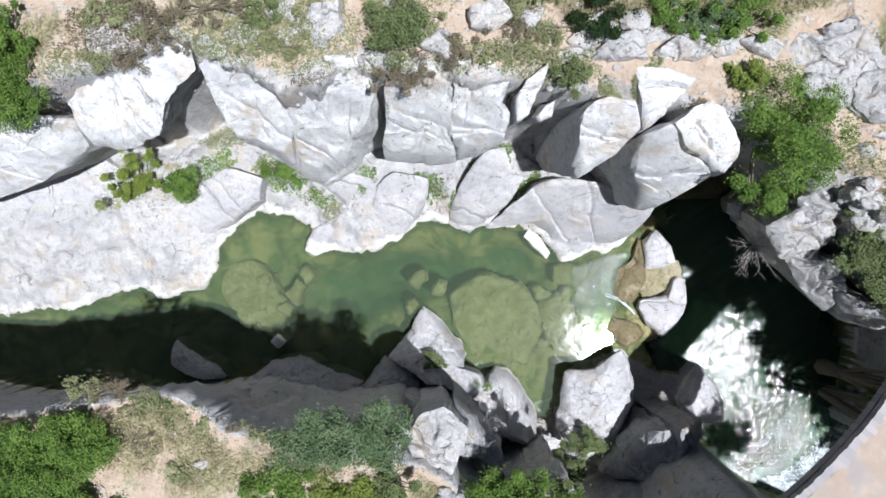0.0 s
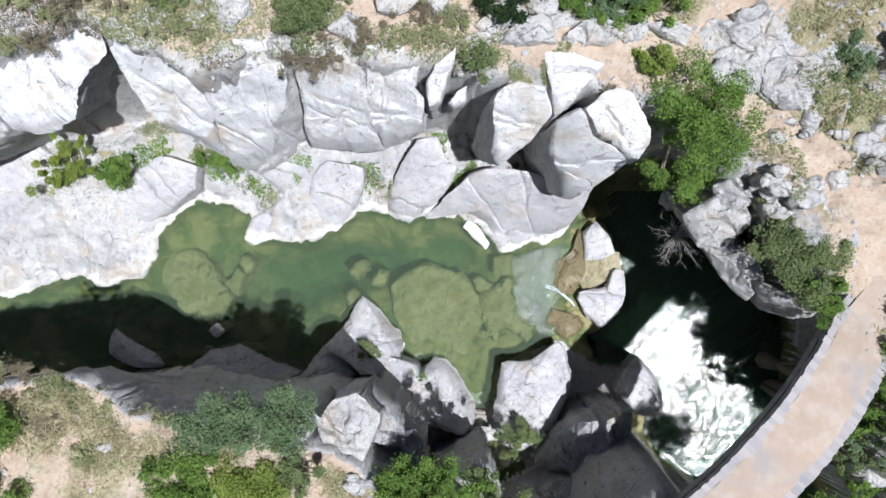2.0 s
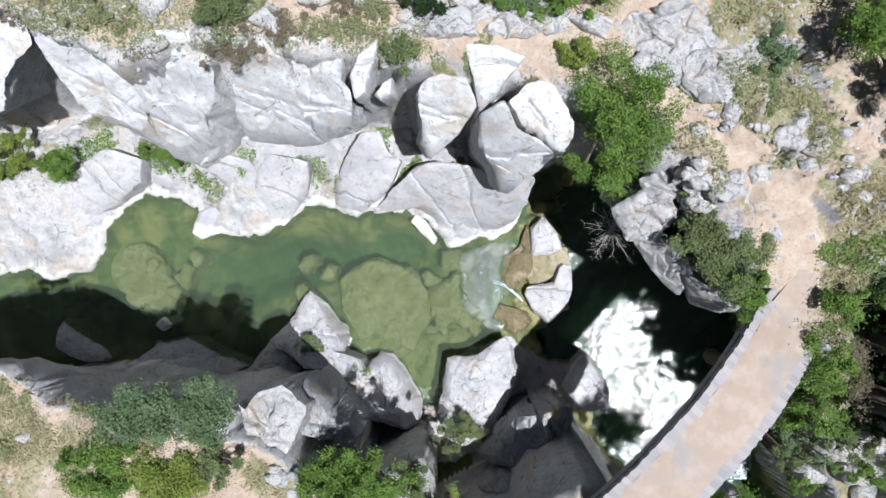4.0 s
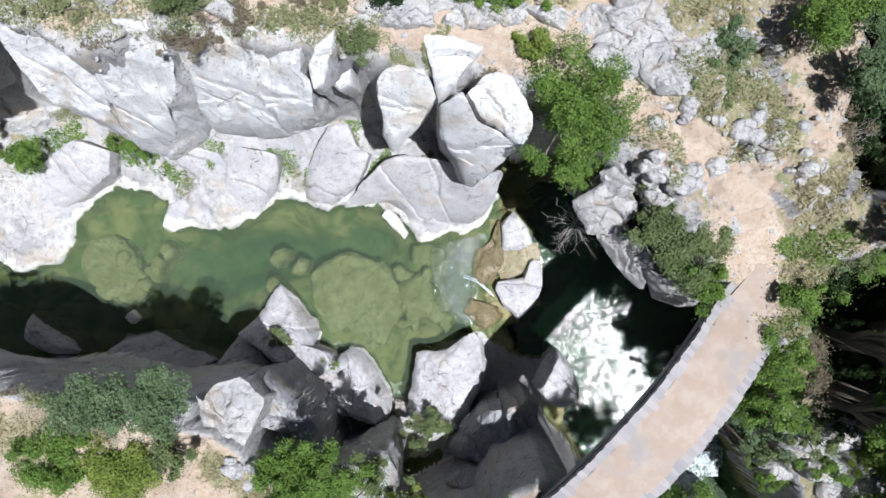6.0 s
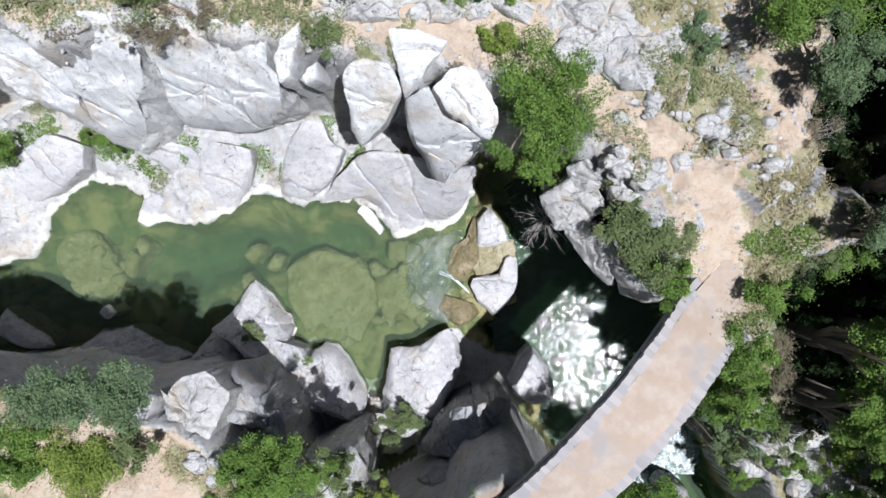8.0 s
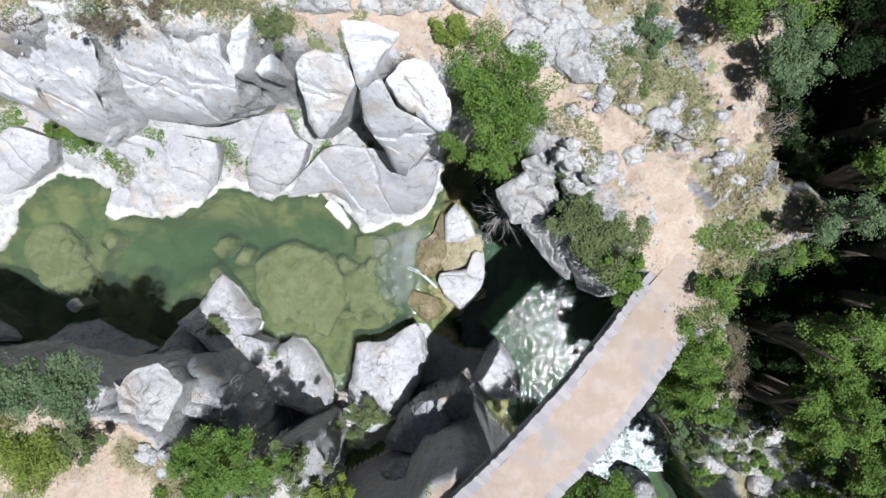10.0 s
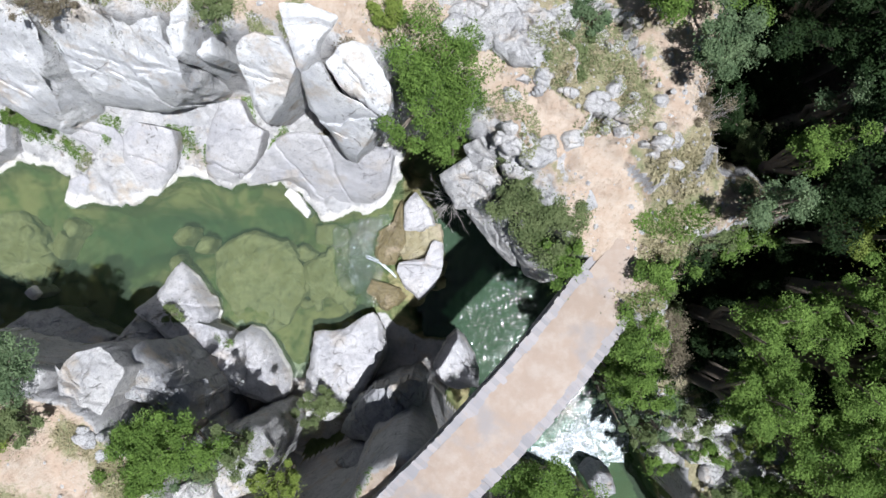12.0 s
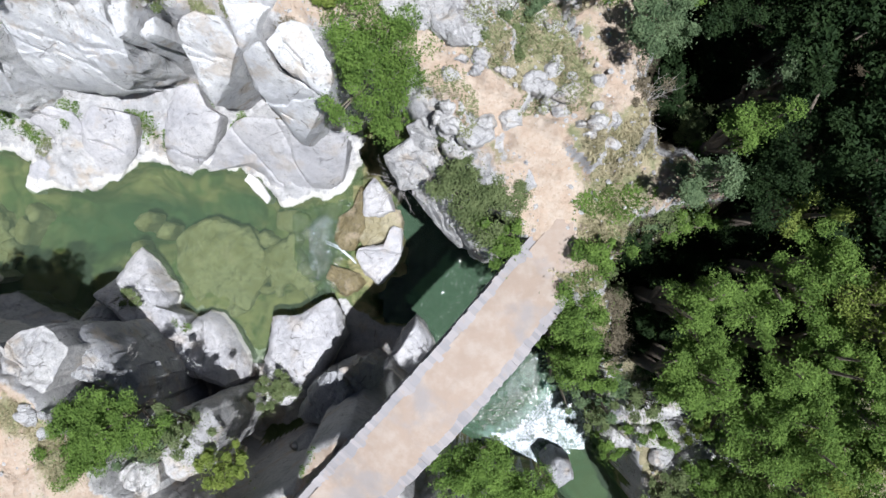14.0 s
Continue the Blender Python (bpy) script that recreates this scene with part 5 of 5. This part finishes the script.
grow("bush", (17.5, -9.1, 2.6), (0.7, 0.7, 1.7), G, "green shrub low on the bank")
grow("bush", (16.6, -7.3, 5.6), (0.5, 0.5, 1.0), Y_, "grey-green shrub on the bank")
grow("bush", (1.3, -7.4, 7.4), (1.15, 0.85, 2.2), G, "dense green bush on the south rim")
grow("bush", (1.2, -8.4, 8.0), (1.0, 0.7, 1.6), G, "dense green bush on the south rim")
grow("bush", (2.5, -8.1, 6.4), (0.8, 0.7, 2.6), Y_, "grey-green bush beside pale rocks")
grow("tree", (17.3, -3.6, 5.0), (0.6, 0.7, 8.0), G, "slim light green tree in front of dark woods")
grow("tree", (17.4, -5.6, 5.4), (0.9, 0.9, 6.8), G, "slim green tree on the bank")
grow("tree", (17.7, -0.7, 6.0), (0.85, 0.75, 6.7), Y_, "small grey-green tree in front of dark woods")
grow("tree", (18.6, 0.6, 5.0), (1.0, 0.6, 8.6), G, "thin green tree in front of dark woods")
grow("tree", (19.6, 2.0, 5.0), (0.7, 0.6, 8.2), Y_, "thin grey-green tree in front of dark woods")
grow("tree", (20.0, -1.3, 5.0), (0.7, 0.6, 8.2), L, "small light green tree in front of dark woods")
grow("tree", (16.5, 3.4, 8.8), (1.0, 1.1, 3.6), Y_, "grey-green tree on stony ground")
grow("tree", (15.9, 4.8, 9.2), (1.6, 1.1, 3.2), G, "green tree on stony ground")
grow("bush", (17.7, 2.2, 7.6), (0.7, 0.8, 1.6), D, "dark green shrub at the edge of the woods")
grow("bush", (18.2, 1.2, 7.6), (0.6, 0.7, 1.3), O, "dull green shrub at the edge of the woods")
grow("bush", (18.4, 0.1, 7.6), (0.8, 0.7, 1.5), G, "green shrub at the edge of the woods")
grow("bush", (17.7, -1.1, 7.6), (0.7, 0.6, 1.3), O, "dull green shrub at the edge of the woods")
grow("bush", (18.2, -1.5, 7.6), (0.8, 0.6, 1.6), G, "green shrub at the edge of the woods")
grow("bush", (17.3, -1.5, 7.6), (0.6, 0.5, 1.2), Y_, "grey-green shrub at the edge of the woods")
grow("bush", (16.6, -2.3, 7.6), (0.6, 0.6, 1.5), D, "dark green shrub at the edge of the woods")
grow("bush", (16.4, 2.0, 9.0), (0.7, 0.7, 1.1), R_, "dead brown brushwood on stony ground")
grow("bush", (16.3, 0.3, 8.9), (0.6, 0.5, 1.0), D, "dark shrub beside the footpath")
grow("bush", (17.2, -1.2, 8.0), (0.8, 0.5, 1.6), O, "dull green shrub on grass")
# tall trees placed to shade the hollow, shade in the leaf colour too
grow("tree", (23.4, -2.2, 5.2), (2.2, 2.0, 11.0), D, "tall tree shading the woods, shade put in its leaf colour")
grow("tree", (22.2, 0.6, 5.2), (2.4, 2.4, 11.0), D, "tall tree shading the woods, shade put in its leaf colour")
grow("tree", (21.4, 4.2, 5.2), (2.4, 2.2, 10.5), D, "tall tree shading the woods, shade put in its leaf colour")
grow("tree", (18.8, 6.2, 5.4), (2.2, 1.8, 8.0), D, "tall tree shading the woods, shade put in its leaf colour")
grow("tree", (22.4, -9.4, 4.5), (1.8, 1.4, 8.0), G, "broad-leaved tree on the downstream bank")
grow("tree", (24.5, -5.5, 5.5), (2.6, 2.6, 11.0), D, "tall tree shading the woods, shade put in its leaf colour")
grow("tree", (25.0, 2.5, 5.5), (2.6, 2.6, 11.0), D, "tall tree shading the woods, shade put in its leaf colour")
# shrubs added over the bright slopes so that the hollow looks shaded
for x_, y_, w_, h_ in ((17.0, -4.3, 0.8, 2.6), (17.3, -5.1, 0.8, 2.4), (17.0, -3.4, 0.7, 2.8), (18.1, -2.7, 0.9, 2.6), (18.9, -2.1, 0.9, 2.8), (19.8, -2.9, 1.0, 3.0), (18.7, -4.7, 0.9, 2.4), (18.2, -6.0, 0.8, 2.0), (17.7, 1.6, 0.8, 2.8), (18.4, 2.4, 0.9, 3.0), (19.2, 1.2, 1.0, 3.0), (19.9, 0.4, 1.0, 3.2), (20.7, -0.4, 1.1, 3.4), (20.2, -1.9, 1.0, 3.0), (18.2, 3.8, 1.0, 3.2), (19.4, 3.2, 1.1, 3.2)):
    grow("bush", (x_, y_, 4.9), (w_, w_, h_), D, "undergrowth shrub added to darken the woods, shade put in its leaf colour")
# more dark-leaved shrubs strewn to fill the hollow and keep it dark
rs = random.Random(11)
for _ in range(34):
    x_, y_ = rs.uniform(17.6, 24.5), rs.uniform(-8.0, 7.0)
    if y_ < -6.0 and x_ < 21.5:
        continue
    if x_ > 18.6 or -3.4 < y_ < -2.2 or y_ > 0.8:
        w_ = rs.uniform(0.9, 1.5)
        grow("bush", (x_, y_, 4.8), (w_, w_ * rs.uniform(0.8, 1.2), rs.uniform(2.0, 4.0)), D, "undergrowth shrub added to darken the woods, shade put in its leaf colour")
# further trees added to keep the sun off the hollow
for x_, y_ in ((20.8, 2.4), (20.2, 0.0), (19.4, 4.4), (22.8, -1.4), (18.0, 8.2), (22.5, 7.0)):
    grow("tree", (x_, y_, 4.8), (1.9, 1.9, rs.uniform(8.0, 9.5)), D, "tall tree shading the woods, shade put in its leaf colour")
for _ in range(18):
    x_, y_ = rs.uniform(-9.5, 3.5), rs.uniform(4.9, 7.0)
    w_ = rs.uniform(0.35, 0.75)
    grow("bush", (x_, y_, height_at(x_, y_) - 0.05), (w_ * 1.3, w_ * 0.8, rs.uniform(0.25, 0.5)), rs.choice([R_, W_, W_]), "low scrub plants on the dry stony rim")


def creep(x, y, w, h, turn, seed, thick, top_z=20.0):
    """A flat mat of small plants that follows the rock under it, with a ragged edge."""
    rs = np.random.RandomState(seed)
    pts, ups = [], []
    c_, s_ = math.cos(turn), math.sin(turn)
    for _ in range(int(w * h * 16000)):
        u, v = rs.uniform(-1.2, 1.2, 2)
        px, py = x + c_ * u * w - s_ * v * h, y + s_ * u * w + c_ * v * h
        lump = noise.fractal((px * 2.6, py * 2.6, seed * 3.1), 0.8, 2.1, 4)
        if u * u + v * v + (rs.uniform() - 0.5) * 0.5 > 0.95 + 1.1 * lump or rs.uniform() > thick:
            continue
        hit, nrm, _, _ = SURFACE.ray_cast(Vector((px, py, top_z)), Vector((0, 0, -1)))
        if hit is None or nrm.z < 0.3:
            continue
        pts.append(tuple(hit + nrm * (0.015 + 0.10 * rs.uniform() ** 2)))
        ups.append(tuple(nrm))
    return np.array(pts).reshape(-1, 3), np.array(ups).reshape(-1, 3)


from mathutils.bvhtree import BVHTree
sv, sf = [], []
for ob in list(scene.objects):
    if ob.type == "MESH" and (ob.name.split(".")[0] in LABELS or ob.name == "ground"):
        base_i = len(sv)
        sv += [v.co.copy() for v in ob.data.vertices]
        sf += [[base_i + i for i in pl.vertices] for pl in ob.data.polygons]
SURFACE = BVHTree.FromPolygons(sv, sf)
mats = {}


def spread(x, y, w, h, turn, material, seed, thick, top_z):
    mats.setdefault(material, []).append(creep(x, y, w, h, turn, seed, thick, top_z))


spread(1.5, 3.8, 0.45, 1.35, -0.2, G, 40, 0.6, 4.5)
spread(1.7, 2.3, 0.49, 0.79, 0.3, G, 41, 0.6, 4.5)
spread(-0.5, 2.2, 0.67, 0.67, 0.5, G, 42, 0.6, 4.5)
spread(-6.1, 2.6, 1.12, 0.63, -0.3, G, 43, 0.6, 4.5)
spread(-3.2, 2.3, 0.72, 0.56, 0.0, G, 44, 0.6, 4.5)
spread(3.0, 1.7, 0.36, 1.01, -0.6, G, 45, 0.6, 4.5)
spread(-4.7, 1.7, 0.67, 0.34, -0.4, G, 46, 0.6, 4.5)
spread(2.3, 3.2, 0.32, 0.67, 0, G, 47, 0.6, 4.5)
spread(0.6, 1.7, 0.27, 0.67, -0.4, G, 48, 0.6, 4.5)
spread(-8.0, 4.0, 1.2, 0.4, 0.2, W_, 49, 0.6, 4.5)
spread(-8.6, 3.0, 0.9, 0.35, 0.5, G, 50, 0.6, 4.5)
spread(-6.6, 3.0, 0.7, 0.35, 0.3, W_, 51, 0.6, 4.5)
spread(-4.3, 1.2, 0.4, 0.3, 0.4, W_, 52, 0.6, 4.5)
spread(-5.6, 4.2, 0.8, 0.4, 0.1, W_, 70, 0.32, 20.0)
spread(-3.2, 4.2, 0.9, 0.4, 0.0, R_, 71, 0.35, 20.0)
spread(-2.9, 3.5, 0.5, 0.3, 0.3, R_, 72, 0.35, 20.0)
spread(0.5, 3.7, 0.7, 0.4, 0.1, W_, 73, 0.32, 20.0)
spread(0.0, 3.0, 0.5, 0.25, 0.0, R_, 74, 0.35, 20.0)
spread(-8.4, 4.6, 0.6, 0.4, 0.6, R_, 75, 0.35, 20.0)
spread(-1.4, 4.3, 1.0, 0.6, 0.2, W_, 76, 0.32, 20.0)
spread(2.3, 4.9, 1.0, 0.5, 0.0, W_, 77, 0.32, 20.0)
spread(3.6, 4.6, 0.9, 0.5, 0.2, W_, 78, 0.32, 20.0)
spread(4.7, 3.7, 0.3, 0.7, 0.3, W_, 79, 0.8, 20.0)
spread(5.5, 4.2, 0.3, 0.6, -0.4, W_, 80, 0.8, 20.0)
spread(6.9, 2.9, 0.25, 0.7, 0.5, W_, 81, 0.8, 20.0)
spread(4.4, 3.2, 0.4, 0.35, 0.0, R_, 82, 0.7, 20.0)
spread(6.5, 2.3, 0.4, 0.3, 0.6, R_, 83, 0.7, 20.0)
spread(7.0, 3.4, 0.4, 0.35, 0.0, R_, 84, 0.7, 20.0)
spread(7.0, 1.5, 0.3, 0.35, 0.0, R_, 85, 0.7, 20.0)
spread(5.0, 2.3, 0.35, 0.2, 0.6, R_, 86, 0.7, 20.0)
spread(-3.4, 5.0, 1.2, 0.5, 0.0, W_, 87, 0.32, 20.0)
spread(-5.8, 5.3, 1.2, 0.6, 0.1, W_, 88, 0.32, 20.0)
spread(-9.0, 5.6, 1.3, 0.8, 0.0, R_, 89, 0.35, 20.0)
spread(-10.0, 4.7, 0.8, 0.5, 0.0, W_, 90, 0.32, 20.0)
spread(-6.4, 5.8, 1.4, 0.8, 0.0, W_, 91, 0.32, 20.0)
spread(-3.6, 5.9, 1.4, 0.7, 0.0, W_, 92, 0.32, 20.0)
spread(7.6, -7.8, 0.35, 1.1, -0.4, G, 93, 0.7, 20.0)
spread(0.4, 5.0, 0.8, 0.4, 0.1, W_, 94, 0.32, 20.0)
spread(-1.0, 6.6, 1.6, 0.6, 0.0, W_, 95, 0.32, 20.0)
spread(11.2, 2.0, 0.6, 0.5, 0.3, W_, 96, 0.32, 20.0)
spread(12.8, 3.6, 1.0, 0.7, 0.0, W_, 97, 0.32, 20.0)
spread(14.0, 3.6, 0.7, 0.9, 0.0, W_, 98, 0.32, 20.0)
spread(14.7, 2.2, 0.5, 0.9, 0.0, W_, 99, 0.32, 20.0)
spread(13.6, 1.5, 0.5, 0.3, 0.2, W_, 100, 0.32, 20.0)
spread(15.9, -1.0, 1.0, 0.5, 0.1, G, 101, 0.5, 20.0)
spread(16.6, -1.8, 0.9, 0.4, 0.1, W_, 102, 0.32, 20.0)
spread(11.9, 1.2, 0.25, 0.8, 0.0, W_, 103, 0.32, 20.0)
TEXTS = {G: "low green plants in seams of the limestone", W_: "low olive growth on weathered limestone and soil", R_: "dry tan moss on weathered limestone"}
for mt, text in TEXTS.items():
    pts = np.concatenate([q[0] for q in mats[mt]])
    ups = np.concatenate([q[1] for q in mats[mt]])
    tagged(leaves_mesh("low_plants", pts, ups + np.random.RandomState(3).normal(size=ups.shape) * 0.35, 0.03, mt, None, np.random.RandomState(4), 0.5), text, "plants", kind="stuff")


def bare_shrub(name, base, reach, count, material, text, seed):
    """A leafless shrub of thin forked twigs."""
    rs = random.Random(seed)
    top_ob = empty(name, *base)
    tagged(top_ob, text, "shrub")
    for _ in range(count):
        way = Vector((rs.uniform(-1, 1), rs.uniform(-1, 1), rs.uniform(0.2, 1.0))).normalized()
        pieces, p = [], Vector(base)
        line = [p]
        for k in range(4):
            p = p + way * reach * 0.25 + Vector((rs.uniform(-1, 1), rs.uniform(-1, 1), rs.uniform(-0.6, 0.8))) * reach * 0.07
            line.append(p)
            for _ in range(2):
                q = p + (way + Vector((rs.uniform(-1, 1), rs.uniform(-1, 1), rs.uniform(-0.5, 1)))) * reach * 0.18
                pieces.append(tube([p, (p + q) / 2 + Vector((0, 0, 0.02)), q], 0.004, 0.002, 4))
        pieces.append(tube(line, 0.008, 0.003, 5))
        v, f = joined(pieces)
        mesh_object("branch", v, f, material, top_ob)


bare_shrub("dead_shrub", (9.9, -0.3, 6.2), 1.0, 40, DEADWOOD, "grey leafless dead shrub on the gorge wall", 4)
bare_shrub("dead_shrub", (16.6, 1.7, 8.9), 1.0, 12, DEADWOOD, "grey dead brushwood on stony ground", 5)
bare_shrub("dead_shrub", (1.0, -6.4, 5.6), 0.9, 10, DEADWOOD, "grey leafless dead shrub on the crag", 6)

# ---------- small stuff: grass and stones ----------
rs = np.random.RandomState(5)
jx, jy = np.searchsorted(gx, rs.uniform(-14, 19, 170000)), np.searchsorted(gy, rs.uniform(-10, 8.5, 170000))
want = grass[jy, jx] * (0.6 + 0.8 * rs.uniform(size=170000))
slope = np.hypot(*np.gradient(Z, 0.1))[jy, jx]
pick = (want > 0.68 + 0.2 * (X[jy, jx] > 10.5)) & (slope < 1.6) & (Z[jy, jx] > 7)
px_, py_ = X[jy, jx][pick], GYo[jy, jx][pick]
pz_ = Z[jy, jx][pick]
k = len(px_)
pts = np.repeat(np.stack([px_, py_, pz_], 1), 6, axis=0) + rs.normal(size=(k * 6, 3)) * np.array([0.07, 0.07, 0.0]) + np.array([0, 0, 0.06])
tuft = leaves_mesh("dry_grass", pts, rs.normal(size=(k * 6, 3)) + np.array([0.0, 0.0, 0.15]), 0.07, leafy("grass_blade", (0.27, 0.25, 0.14), (0.48, 0.43, 0.29)), None, rs, 0.16)
tagged(tuft, "dry yellowish grass tufts on the rims", "grass", kind="stuff")
pieces_v, pieces_f = [], []
jx, jy = np.searchsorted(gx, rs.uniform(-14, 19, 16000)), np.searchsorted(gy, rs.uniform(-10, 8.5, 16000))
for a, b in zip(jx, jy):
    if slope is not None and Z[b, a] > 0.3 and (soil[b, a] > 0.35 or d_ledge[b, a] > 0) and (d_path[b, a] > 0.45 or rs.uniform() < 0.15) and (Y[b, a] > -4 or rs.uniform() < 0.25):
        r = 0.015 + 0.075 * rs.uniform() ** 4
        k = len(pieces_v)
        base_p = np.array([X[b, a] + rs.uniform(-0.05, 0.05), GYo[b, a] + rs.uniform(-0.05, 0.05), Z[b, a] + r * 0.2])
        ring = [base_p + r * np.array([math.cos(q) * rs.uniform(0.7, 1.3), math.sin(q) * rs.uniform(0.7, 1.3), rs.uniform(-0.1, 0.3)]) for q in np.arange(6) * math.pi / 3]
        pieces_v += [tuple(p) for p in ring] + [tuple(base_p + np.array([0, 0, r * 0.8])), tuple(base_p - np.array([0, 0, r * 0.6]))]
        for i in range(6):
            pieces_f += [(k + i, k + (i + 1) % 6, k + 6), (k + (i + 1) % 6, k + i, k + 7)]
tagged(mesh_object("loose_stones", pieces_v, pieces_f, STONE, smooth=False), "small loose pale stones on soil and ledges", "stones", kind="stuff")
